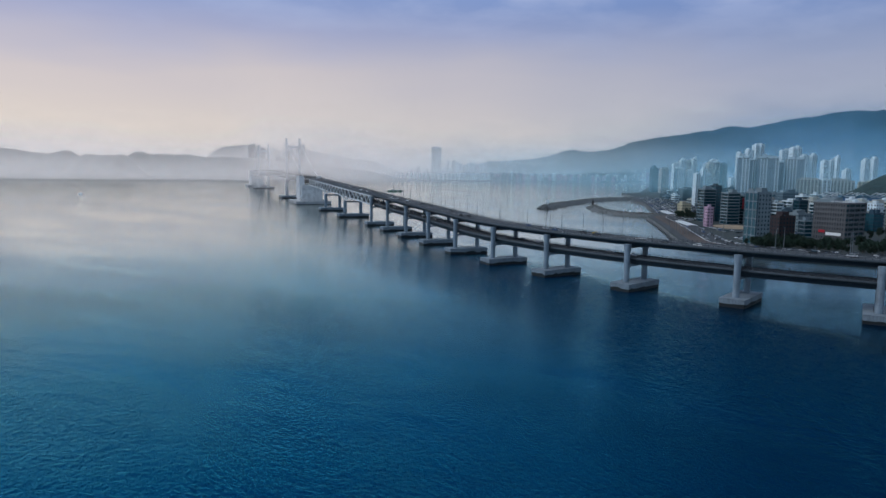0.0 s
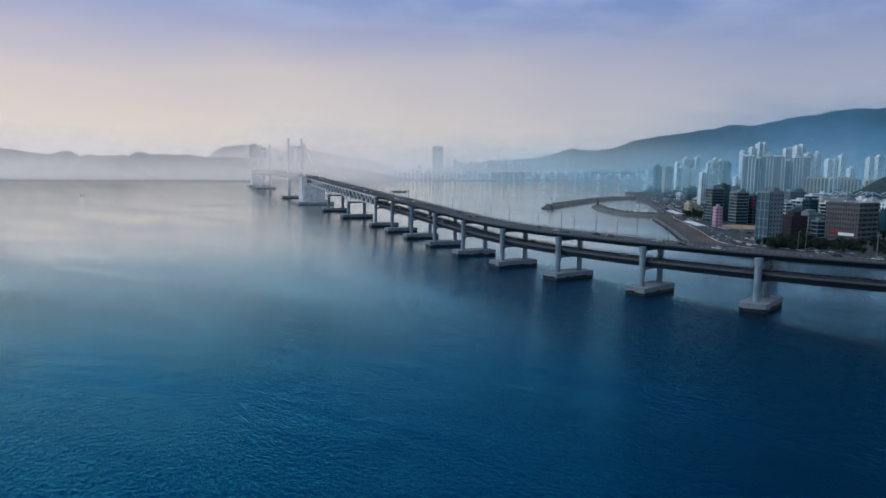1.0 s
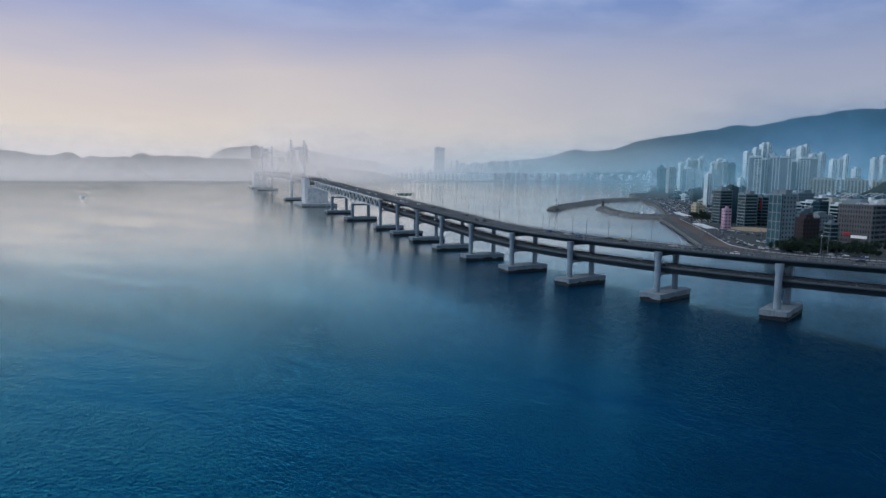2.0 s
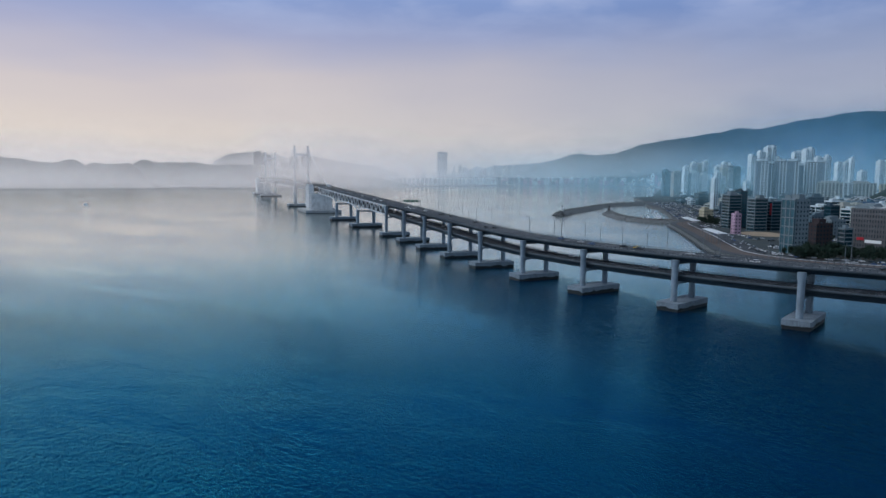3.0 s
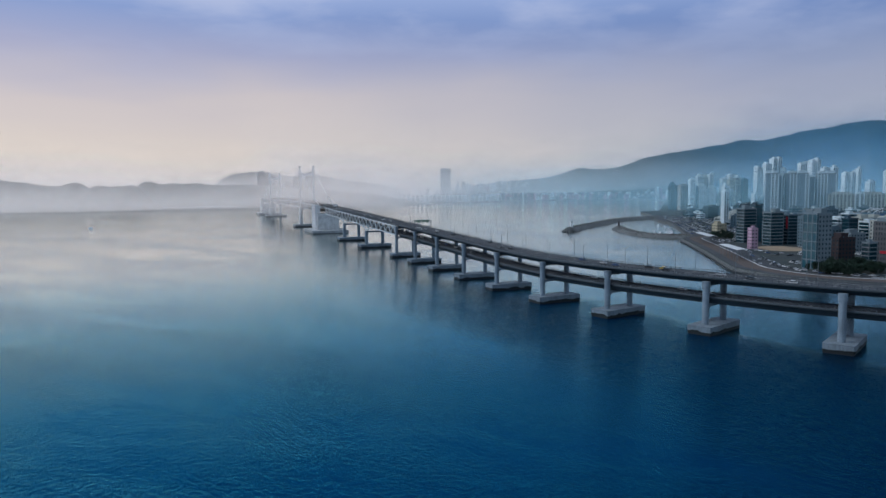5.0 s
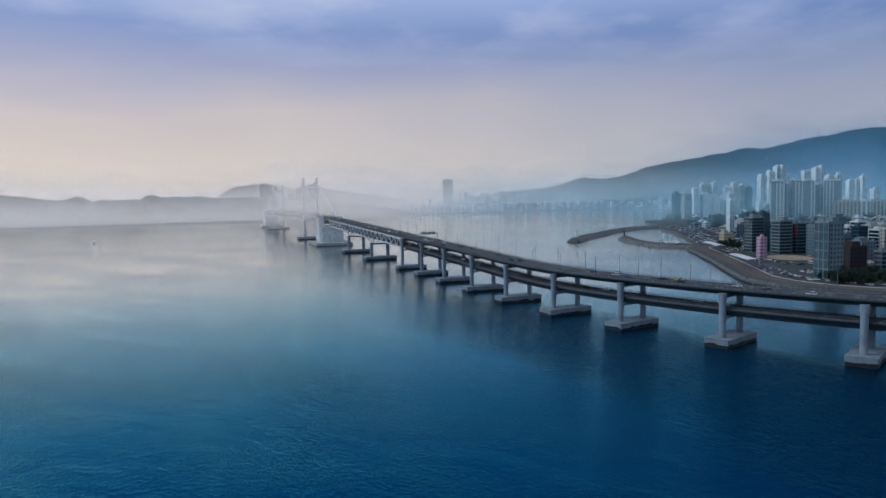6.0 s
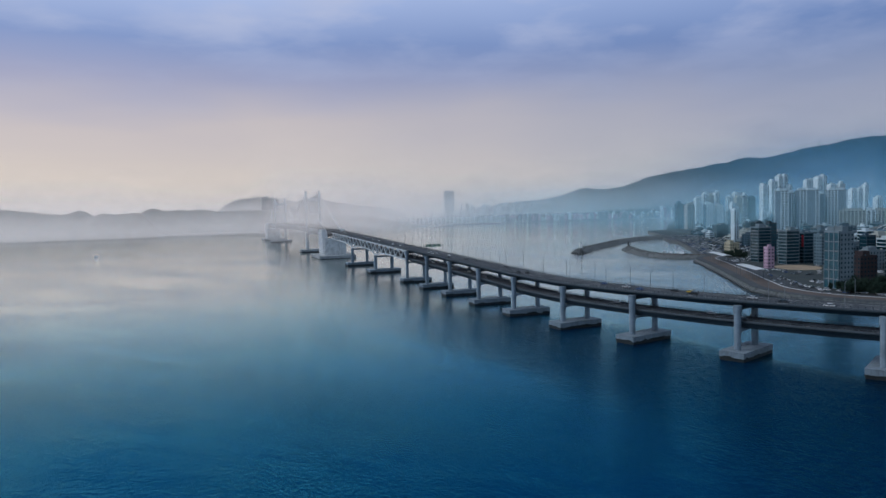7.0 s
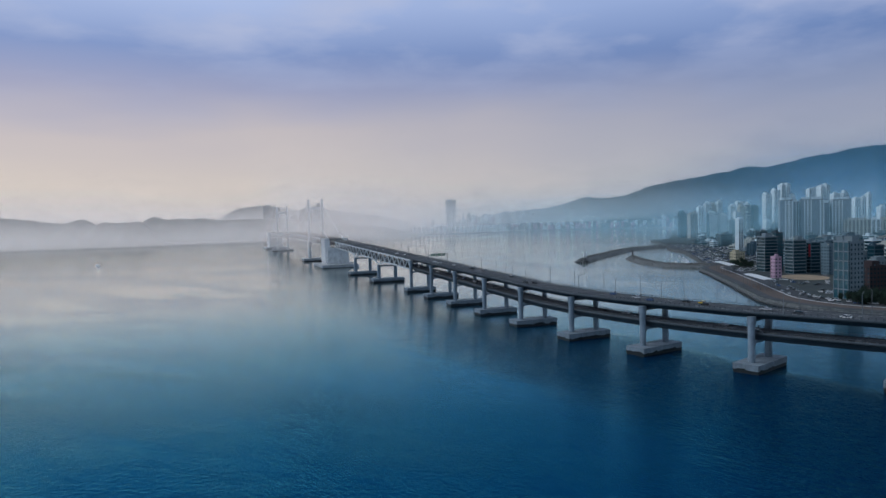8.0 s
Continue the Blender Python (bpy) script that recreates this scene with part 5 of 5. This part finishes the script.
def filler(count, box_of, seed, tall, group, label, styles, joined=False, walls=("white", "grey", "cream", "stone", "blue", "slate", "white", "beige", "dark")):
    """Ordinary town blocks: a dozen models, set out along a loose street grid; those too far to tell apart are joined."""
    rnd = random.Random(seed)
    models = []
    for k in range(12):
        w, d = rnd.uniform(9, 20), rnd.uniform(8, 15)
        h = rnd.uniform(*tall)
        wall = rnd.choice(walls)
        models.append((w, d, h, rnd.choice(styles), wall, rnd.choice((ROOF, ROOF, ROOF_GREEN))))
    first = {}
    verts, faces, index = [], [], []
    mats = [GLASS_DARK, ROOF] + [WALLS[k] for k in WALLS]
    for x, y in box_of(rnd, count):
        k = rnd.randrange(12)
        w, d, h, style, wall, roof = models[k]
        rot = 12 + rnd.choice((0, 90)) + rnd.uniform(-6, 6)
        if joined:
            if k not in first:
                pitch, band, proud, gap, fin, blind, glass = STYLES[style]
                bm = bmesh.new()
                box(bm, -w / 2 + proud, w / 2 - proud, -d / 2 + proud, d / 2 - proud, -1.0, h - 0.4)
                n = len(bm.faces)
                shell(bm, w, d, 0.0, h, pitch, band, proud, gap, fin, blind)
                box(bm, -w * 0.2, w * 0.15, -d * 0.25, d * 0.2, h, h + 4)
                bm.verts.index_update()
                mi = 2 + list(WALLS).index(wall)
                first[k] = ([v.co.copy() for v in bm.verts], [[v.index for v in f.verts] for f in bm.faces], [0 if i < n else mi for i in range(len(bm.faces))])
                bm.free()
            m = pose(x, y, LAND_Z, 0, 0, rot)
            base = len(verts)
            verts += [m @ v for v in first[k][0]]
            faces += [[base + i for i in f] for f in first[k][1]]
            index += first[k][2]
        elif k not in first:
            first[k] = building("town_building", label % wall, x, y, w, d, h + LAND_Z, rot, style, wall, roof, seed=seed + k, group=group)
        else:
            copy_thing(first[k], pose(x, y, LAND_Z, 0, 0, rot))
    if joined:
        me = bpy.data.meshes.new("town_buildings")
        me.from_pydata(verts, [], faces)
        for m in mats:
            me.materials.append(m)
        me.polygons.foreach_set("material_index", index)
        tagged(new("town_buildings", me), label, "buildings", kind="stuff")


TAKEN = [(o.matrix_world.translation.x, o.matrix_world.translation.y) for o in scene.objects if o.parent is None and o.type == "EMPTY" and "building" in str(o.get("category"))]


def scatter(x_of, y0, y1, gap):
    def pick(rnd, count):
        out = []
        tries = 0
        while len(out) < count and tries < count * 40:
            tries += 1
            y = rnd.uniform(y0, y1)
            lo, hi = x_of(y)
            x = rnd.uniform(lo, hi)
            if all((x - a) ** 2 + (y - b) ** 2 > gap * gap for a, b in out + TAKEN):
                out.append((x, y))
        TAKEN.extend(out)
        return out
    return pick


filler(70, scatter(lambda y: (415 + (y - 1040) * 0.13 + max(0, y - 1560) * 0.2, 500 + (y - 1040) * 0.25), 1030, 2000, 14), 19, (4, 13), "town buildings", "low %s building near the harbour", ("punch", "band"))
filler(46, scatter(lambda y: (372 + (y - 740) * 0.3, 560), 735, 880, 15), 20, (14, 32), "town buildings", "mid-rise %s building behind the front row", ("punch", "band", "thin", "curtain"))
filler(182, scatter(lambda y: (352 + (y - 850) * 0.25, 352 + (y - 850) * 0.25 + 330), 850, 1330, 15), 21, (10, 30), "town buildings", "ordinary %s town building with a flat roof", ("punch", "thin", "band", "slab", "curtain"))
filler(190, scatter(lambda y: (500 + (y - 1330) * 0.32, 900 + (y - 1330) * 0.8), 1330, 2100, 19), 22, (10, 40), "town buildings farther off", "hazy town buildings crowded in the middle distance", ("punch", "slab", "band", "curtain"), True)
PALE_WALLS = ("white", "white", "cream", "white", "stone", "pink")
filler(230, scatter(lambda y: (820 + (y - 2100) * 0.25, 2000), 2100, 3300, 26), 23, (12, 48), "", "distant hazy town buildings under the mountain", ("slab", "punch"), True, PALE_WALLS)
filler(330, scatter(lambda y: (260 if y < 3700 else 100, 1250), 3560, 3880, 17), 24, (10, 40), "", "far pale buildings crowded behind the beach", ("slab", "punch"), True, PALE_WALLS)
filler(90, scatter(lambda y: (980 + max(0, 3400 - y) * 0.1, 1280), 3000, 3680, 20), 27, (18, 60), "", "far pale buildings beside the beach", ("slab", "punch"), True, PALE_WALLS)
filler(70, scatter(lambda y: (20, 620), 4080, 4300, 22), 31, (45, 112), "", "far pale high-rise blocks dim in the haze", ("slab", "punch"), True, PALE_WALLS)
filler(30, scatter(lambda y: (-420, 20), 4080, 4300, 26), 32, (25, 70), "", "low pale blocks lost in the far haze", ("slab", "punch"), True, PALE_WALLS)
# rows of slab blocks along the far shore
block = None
for k in range(36):
    t = k / 35
    x, y = -470 + 690 * t, 3125 + 345 * t + 30
    if block is None:
        block = building("apartment_block", "white slab apartment block on the far shore of the bay", x, y, 11, 26, 33, 8, "slab", "white", group="shore apartment blocks", seed=40)
    else:
        copy_thing(block, pose(x, y, LAND_Z, 0, 0, 8 + (k % 3) - 1))
for x, y, w, d, top in ((-52, 4357, 60, 40, 183),):
    building("tower_block", "broad high block standing out of the far mist", x, y, w, d, top, 8, "slab", "white", seed=50)
for x, y, w, d, top in ((-872, 3199, 34, 30, 146), (-850, 3225, 20, 26, 140), (-838, 3256, 22, 26, 134), (-735, 3284, 22, 26, 126), (-716, 3284, 18, 24, 134), (-672, 3250, 22, 26, 140), (-652, 3246, 18, 26, 150), (-780, 3330, 30, 24, 100)):
    building("apartment_tower", "very tall pale apartment tower dim in the mist", x, y, w, d, top, 20, "slab", "stone", group="misty towers", seed=60)


# ---- open ground and awnings ----
def lot():
    bm = bmesh.new()
    ring = []
    for i in range(28):
        a = 2 * math.pi * i / 28
        r = 1 + 0.12 * noise.noise(Vector((math.cos(a) * 2, math.sin(a) * 2, 4)))
        ring.append((22 * r * math.cos(a), 31 * r * math.sin(a)))
    prism(bm, ring, 0.0, 0.25)
    ob = tagged(part("bare_lot", bm, EARTH), "bare ochre earth building lot", "ground", kind="structure")
    ob.matrix_world = pose(322, 776, LAND_Z + 0.05, 0, 0, -12)


lot()


def canopy(x, y, length, rot):
    ob = thing("awning", "long white membrane canopy on thin posts beside the promenade", "canopy", pose(x, y, LAND_Z + 0.15, 0, 0, rot), "promenade canopies")
    bm = bmesh.new()
    n = max(6, int(length / 6))
    rows = []
    for i in range(n + 1):
        yy = -length / 2 + length * i / n
        rows.append([bm.verts.new((xx, yy, 9.6 + 0.7 * (1 - (xx / 5.4) ** 2) + (0.18 if i % 2 else 0))) for xx in (-5.4, -2.7, 0, 2.7, 5.4)])
    for r, q in zip(rows, rows[1:]):
        for k in range(4):
            bm.faces.new((r[k], r[k + 1], q[k + 1], q[k]))
    g = bmesh.ops.solidify(bm, geom=bm.faces[:], thickness=0.25)
    part("roof_sheet", bm, AWNING, ob, "white membrane roof")
    for i in range(0, n + 1, 2):
        yy = -length / 2 + length * i / n
        for xx in (-4.6, 4.6):
            bm = bmesh.new()
            tube(bm, (xx, yy, 0), (xx, yy, 9.65), 0.2, n=8)
            part("post", bm, POLE, ob)


canopy(275, 860, 68, -8)
canopy(238, 688, 62, -7)


# ---- trees ----
def tree_model(seed, height, spread):
    rnd = random.Random(seed)
    ob = thing("tree", "broad dark green street tree in full leaf", "tree", group="street trees")
    bm = bmesh.new()
    tube(bm, (0, 0, -0.3), (0.1, 0.05, height * 0.45), 0.24, 0.15, 7)
    for k in range(5):
        a = k * 1.257 + rnd.uniform(-0.3, 0.3)
        tube(bm, (0.08, 0.04, height * rnd.uniform(0.30, 0.42)), (math.cos(a) * spread * 0.5, math.sin(a) * spread * 0.5, height * rnd.uniform(0.6, 0.8)), 0.12, 0.04, 5)
    part("trunk", bm, BARK, ob)
    verts, faces = [], []
    lobes = [(Vector((rnd.uniform(-1, 1) * spread * 0.45, rnd.uniform(-1, 1) * spread * 0.45, height * rnd.uniform(0.32, 0.82))), spread * rnd.uniform(0.34, 0.52)) for _ in range(11)]
    for c, r in lobes:
        for k in range(46):
            v = Vector((rnd.gauss(0, 1), rnd.gauss(0, 1), rnd.gauss(0, 0.8))).normalized() * r * rnd.uniform(0.6, 1.08)
            p = c + v
            u = Euler([rnd.uniform(0, 6.28) for _ in range(3)]).to_matrix()
            s = rnd.uniform(0.35, 0.8)
            b = len(verts)
            verts += [p + u @ Vector(q) * s for q in ((-1, 0, 0), (0, -0.6, 0.12), (1, 0, 0), (0, 0.6, 0.12))]
            faces += [(b, b + 1, b + 2), (b, b + 2, b + 3)]
    me = bpy.data.meshes.new("crown")
    me.from_pydata(verts, [], faces)
    me.materials.append(LEAF)
    crown = new("crown", me)
    crown.parent = ob
    tagged(crown, "leafy uneven crown")
    return ob


TREES = [tree_model(k, h, s) for k, (h, s) in enumerate(((9.5, 3.8), (8.0, 3.4), (11.0, 4.2), (7.0, 3.0), (10.0, 4.6)))]
TREE_SPOTS = []
rnd = random.Random(8)
for k in range(190):      # belt behind the coast road
    p, _ = beside(SHORE, rnd.uniform(0, 235), rnd.uniform(42, 98))
    TREE_SPOTS.append(p)
for k in range(26):
    p, _ = beside(SHORE, rnd.uniform(225, 300), rnd.uniform(46, 66))
    TREE_SPOTS.append(p)
for k in range(20):
    TREE_SPOTS.append(Vector((318 + rnd.uniform(-12, 14), 925 + rnd.uniform(-26, 26), 0)))
for k in range(34):
    TREE_SPOTS.append(Vector((262 + rnd.uniform(-12, 14), 572 + rnd.uniform(-26, 14), 0)))
for k in range(60):
    TREE_SPOTS.append(Vector((400 + rnd.uniform(-60, 110), 620 + rnd.uniform(-70, 130), 0)))
for k in range(40):
    y = rnd.uniform(1000, 1700)
    TREE_SPOTS.append(Vector((440 + (y - 1000) * 0.25 + rnd.uniform(-20, 200), y, 0)))
TREE_SPOTS = [p for p in TREE_SPOTS if (p.x - 262) ** 2 + (p.y - 600) ** 2 > 190 and (p.x - 362) ** 2 + (p.y - 642) ** 2 > 620 and (p.x - 303) ** 2 + (p.y - 640) ** 2 > 170 and (p.x - 312) ** 2 + (p.y - 600) ** 2 > 80]
for k, p in enumerate(TREE_SPOTS):
    sc = rnd.uniform(0.6, 1.05)
    m = pose(p.x, p.y, LAND_Z + 0.02, 0, 0, rnd.uniform(0, 360)) @ Matrix.Scale(sc, 4)
    if k < len(TREES):
        TREES[k].matrix_world = m
    else:
        c = copy_thing(TREES[k % len(TREES)], m)
        c.matrix_world = m


# ---- cars ----
def car_model(paint, label, size=1.0, tall=1.45):
    ob = thing("car", label, "car", group="cars")
    L, W = 4.5 * size, 1.8
    prof = [(-L / 2, 0.35), (-L / 2, 0.80), (-L * 0.44, 0.92), (-L * 0.24, 0.98), (L * 0.30, 1.0), (L * 0.48, 0.92), (L / 2, 0.72), (L / 2, 0.35)]
    bm = bmesh.new()
    rings = [[bm.verts.new((x, y, z)) for y, z in prof] for x in (-W / 2, W / 2)]
    n = len(prof)
    for i in range(n):
        bm.faces.new((rings[0][i], rings[1][i], rings[1][(i + 1) % n], rings[0][(i + 1) % n]))
    bm.faces.new(rings[0])
    bm.faces.new(rings[1][::-1])
    bmesh.ops.recalc_face_normals(bm, faces=bm.faces)
    bmesh.ops.bevel(bm, geom=bm.edges[:], offset=0.06, segments=1, affect="EDGES")
    body = part("body", bm, paint, ob, "painted car body")
    bm = bmesh.new()
    v = box(bm, -W / 2 + 0.08, W / 2 - 0.08, -L * 0.30, L * 0.40, 0.95, tall - 0.04)
    for i in (4, 5):
        v[i].co.y += L * 0.14
    for i in (6, 7):
        v[i].co.y -= L * 0.10
    for i in (4, 5, 6, 7):
        v[i].co.x *= 0.84
    part("window_glass", bm, GLASS_DARK, ob, "dark side and end glass")
    bm = bmesh.new()
    box(bm, -W * 0.38, W * 0.38, -L * 0.15, L * 0.29, tall - 0.05, tall + 0.02)
    part("roof", bm, paint, ob)
    for x in (-W / 2 + 0.08, W / 2 - 0.08):
        for y in (-L * 0.31, L * 0.31):
            bm = bmesh.new()
            tube(bm, (x - 0.11, y, 0.33), (x + 0.11, y, 0.33), 0.33, n=10)
            part("wheel", bm, TYRE, ob)
    return ob


CARS = [car_model(p, l, s, t) for p, l, s, t in zip(CAR_PAINT, ("white saloon car on the road", "silver saloon car on the road", "black saloon car on the road", "dark grey van with tall roof", "small blue hatchback car", "yellow taxi with dark windows"), (1.0, 1.0, 1.05, 1.08, 0.88, 1.0), (1.45, 1.45, 1.45, 1.85, 1.5, 1.5))]
CAR_SPOTS = []
rnd = random.Random(12)
for z_of, lanes, count in ((road_z, (-5.1, -1.7, 1.7, 5.1), 40), (lower_z, (-4.0, -1.3, 1.3, 4.0), 24)):
    used = []
    while len(used) < count:
        s = rnd.uniform(-600, 380)
        lane = rnd.choice(lanes)
        if all(abs(s - a) > 12 or lane != b for a, b in used):
            used.append((s, lane))
            CAR_SPOTS.append(line_pose(s, lane, z_of(s) + 0.075) @ pose(0, 0, 0, 0, 0, 180 if z_of is road_z else 0))
for off, count, lo, hi in ((38.2, 60, 30, 480), (33.5, 14, 30, 480), (26.0, 10, 30, 480)):
    for k in range(count):
        p, turn = beside(SHORE, rnd.uniform(lo, hi), off)
        CAR_SPOTS.append(pose(p.x, p.y, LAND_Z + (0.26 if off > 36 else 0.09), 0, 0, turn))
for row in range(7):     # open car park behind the canopies
    for k in range(14):
        if rnd.random() < 0.75:
            x, y = 300 + row * 9 + k * 0.4, 880 + k * 3.0 + row * 2
            CAR_SPOTS.append(pose(x - 6, y - 20 + (30 if row > 3 else 0), LAND_Z + 0.01, 0, 0, 80))
for k in range(26):
    CAR_SPOTS.append(pose(268 + 24 * rnd.random(), 618 + 40 * rnd.random(), LAND_Z + 0.01, 0, 0, rnd.choice((15, 105))))
for k in range(62):     # streets and yards round the bare lot
    x, y = rnd.uniform(282, 372), rnd.uniform(690, 812)
    if ((x - 322) / 27) ** 2 + ((y - 776) / 35) ** 2 > 1 and all(abs(x - a) > 11 or abs(y - b) > 11 for a, b in TAKEN):
        CAR_SPOTS.append(pose(x, y, LAND_Z + 0.01, 0, 0, rnd.choice((15, 20, 105))))
order = [0, 0, 0, 1, 1, 2, 2, 3, 4, 0, 1, 2, 3, 0, 0, 1, 2, 2, 4]
CARS[5].matrix_world = line_pose(-392, 5.1, road_z(-392) + 0.075)
seen = {5}
for m in CAR_SPOTS:
    k = rnd.choice(order)
    if k not in seen:
        seen.add(k)
        CARS[k].matrix_world = m
    else:
        copy_thing(CARS[k], m)


# ---- lamps and signs on the bridge ----
def lamp_model():
    ob = thing("street_lamp", "tall grey steel street lamp with one curved arm", "street lamp", group="bridge lamps")
    bm = bmesh.new()
    tube(bm, (0, 0, 0), (0, 0, 0.5), 0.24, 0.20, 8)
    tube(bm, (0, 0, 0.5), (0, 0, 10.4), 0.15, 0.10, 8)
    part("pole", bm, POLE, ob)
    bm = bmesh.new()
    prev = Vector((0, 0, 10.2))
    for k in range(1, 6):
        p = Vector((2.2 * k / 5, 0, 10.2 + 0.9 * math.sin(k / 5 * 1.4)))
        tube(bm, prev, p, 0.08, n=6)
        prev = p
    part("arm", bm, POLE, ob)
    bm = bmesh.new()
    prism(bm, rounded(0.9, 0.34, 0.12, 2), 0, 0.16, Matrix.Translation(prev + Vector((0.3, 0, -0.1))))
    part("lamp_head", bm, RAIL, ob, "flat lamp head")
    return ob


lamp = None
for k in range(-8, 30):
    s = -378 + 29.7 * k
    for side in (-1, 1):
        m = line_pose(s, side * 9.35, road_z(s) + 0.62) @ pose(0, 0, 0, 0, 0, 0 if side < 0 else 180)
        if lamp is None:
            lamp = lamp_model()
            lamp.matrix_world = m
        else:
            copy_thing(lamp, m)


for k in range(3, len(WATER_A) - 4, 6):
    copy_thing(lamp, Matrix.Translation(WATER_A[k] + Vector((0, 0, 5.6))))


def gantry(s):
    ob = thing("sign_gantry", "steel gantry over the upper road with dark green signs", "sign", line_pose(s, 0, road_z(s)))
    for side in (-9.3, 9.3):
        bm = bmesh.new()
        tube(bm, (side, 0, 0.6), (side, 0, 8.2), 0.28, 0.24, 8)
        part("post", bm, POLE, ob)
    bm = bmesh.new()
    for z in (6.6, 8.0):
        beam(bm, (-9.3, 0, z), (9.3, 0, z), 0.25, 0.25)
    for k in range(12):
        x = -9.3 + 18.6 * k / 12
        beam(bm, (x, 0, 6.6 if k % 2 else 8.0), (x + 1.55, 0, 8.0 if k % 2 else 6.6), 0.14, 0.14)
    part("cross_truss", bm, POLE, ob)
    for x, w in ((-5.2, 4.2), (-0.4, 4.2), (4.4, 4.2)):
        bm = bmesh.new()
        box(bm, x - w / 2, x + w / 2, -0.42, -0.25, 5.9, 8.5)
        sign = part("sign_panel", bm, SIGN_GREEN, ob, "dark green direction sign")
        for j in range(3):
            bm = bmesh.new()
            box(bm, x - w * 0.4, x + w * (0.1 + 0.1 * j), -0.435, -0.424, 6.2 + 0.85 * j, 6.55 + 0.85 * j)
            part("text_bar", bm, MARK, sign, "white bar")


gantry(-58)


# ---- small craft, masts ----
def boat(x, y, rot, length, label):
    ob = thing("boat", label, "boat", pose(x, y, 0, 0, 0, rot), "small boats")
    bm = bmesh.new()
    rows = []
    for t in (0, 0.25, 0.5, 0.75, 0.92, 1.0):
        w = length * 0.15 * (1 - max(0, t - 0.45) ** 2 * 3.2)
        w = max(w, 0.05)
        y0 = -length / 2 + length * t
        rows.append([bm.verts.new(v) for v in ((-w, y0, 0.9 + 0.4 * t), (-w * 0.7, y0, -0.3), (w * 0.7, y0, -0.3), (w, y0, 0.9 + 0.4 * t))])
    for r, q in zip(rows, rows[1:]):
        for k in range(4):
            bm.faces.new((r[k], r[(k + 1) % 4], q[(k + 1) % 4], q[k]))
    bm.faces.new(rows[0])
    bm.faces.new(rows[-1][::-1])
    bmesh.ops.recalc_face_normals(bm, faces=bm.faces)
    part("hull", bm, AWNING, ob, "white hull")
    bm = bmesh.new()
    v = box(bm, -length * 0.09, length * 0.09, -length * 0.22, length * 0.1, 1.0, 2.9)
    part("cabin", bm, AWNING, ob, "small white wheelhouse")
    bm = bmesh.new()
    tube(bm, (0, -length * 0.05, 2.9), (0, -length * 0.05, 6), 0.07, n=6)
    part("mast", bm, POLE, ob)


boat(-700, 1352, 70, 11, "small white fishing boat alone on the bay")
for k, (x, y) in enumerate(((276, 1070), (288, 1085), (302, 1075), (308, 1110), (318, 1130), (330, 1180), (336, 1220), (290, 1120), (346, 1290))):
    boat(x, y, 20 * k, 8, "small white boat moored in the harbour")


def mast(x, y, z, height):
    ob = thing("radio_mast", "slim lattice radio mast on the mountain ridge", "mast", pose(x, y, z))
    for a in range(3):
        bm = bmesh.new()
        c = Vector((math.cos(a * 2.094), math.sin(a * 2.094), 0))
        tube(bm, c * 2.4 - Vector((0, 0, 20)), c * 0.5 + Vector((0, 0, height)), 0.6, 0.4, 5)
        part("leg", bm, RAIL, ob)
    bm = bmesh.new()
    for k in range(10):
        z0 = height * k / 10
        r0, r1 = 2.4 - 1.9 * k / 10, 2.4 - 1.9 * (k + 1) / 10
        for a in range(3):
            b = (a + 1) % 3
            beam(bm, (r0 * math.cos(a * 2.094), r0 * math.sin(a * 2.094), z0), (r1 * math.cos(b * 2.094), r1 * math.sin(b * 2.094), z0 + height / 10), 0.25, 0.25)
    part("lattice", bm, RAIL, ob, kind="stuff")

mast(1905, 3792, 360, 30)
mast(1998, 3774, 370, 22)


# ---- crowded car parks, too small to tell apart ----
def parked():
    rnd = random.Random(77)
    verts, faces, index = [], [], []
    for k in range(13 * 88):
        row, col = divmod(k, 88)
        y = 1005 + col * 6.3 + rnd.uniform(-1.5, 1.5)
        edge = 300 + (y - 1005) * 0.24 if y < 1338 else 380 + (y - 1338) * 0.2
        x = edge + 9 + row * 8.5 + (5 if row > 5 else 0)
        if rnd.random() < 0.38 or (abs(x - 335) < 16 and y < 1010):
            continue
        m = pose(x, y, LAND_Z + 0.25, 0, 0, 100 + rnd.uniform(-4, 4))
        mi = rnd.choice((0, 0, 1, 1, 2, 2, 3, 4))
        for box_of, mat in (((-0.9, 0.9, -2.2, 2.2, 0.3, 0.95, 0.0), mi), ((-0.8, 0.8, -1.3, 1.5, 0.95, 1.45, 0.35), 5)):
            x0, x1, y0, y1, z0, z1, tuck = box_of
            b = len(verts)
            verts += [m @ Vector(v) for v in ((x0, y0, z0), (x1, y0, z0), (x1, y1, z0), (x0, y1, z0), (x0 + tuck * 0.3, y0 + tuck, z1), (x1 - tuck * 0.3, y0 + tuck, z1), (x1 - tuck * 0.3, y1 - tuck, z1), (x0 + tuck * 0.3, y1 - tuck, z1))]
            for f in ((0, 3, 2, 1), (4, 5, 6, 7), (0, 1, 5, 4), (1, 2, 6, 5), (2, 3, 7, 6), (3, 0, 4, 7)):
                faces.append([b + i for i in f])
                index.append(mat if not (mat == 5 and f == (4, 5, 6, 7)) else mi)
    me = bpy.data.meshes.new("parked_cars")
    me.from_pydata(verts, [], faces)
    for m in CAR_PAINT[:5] + [GLASS_DARK]:
        me.materials.append(m)
    me.polygons.foreach_set("material_index", index)
    tagged(new("parked_cars", me), "rows of parked cars behind the harbour", "cars", kind="stuff")


parked()
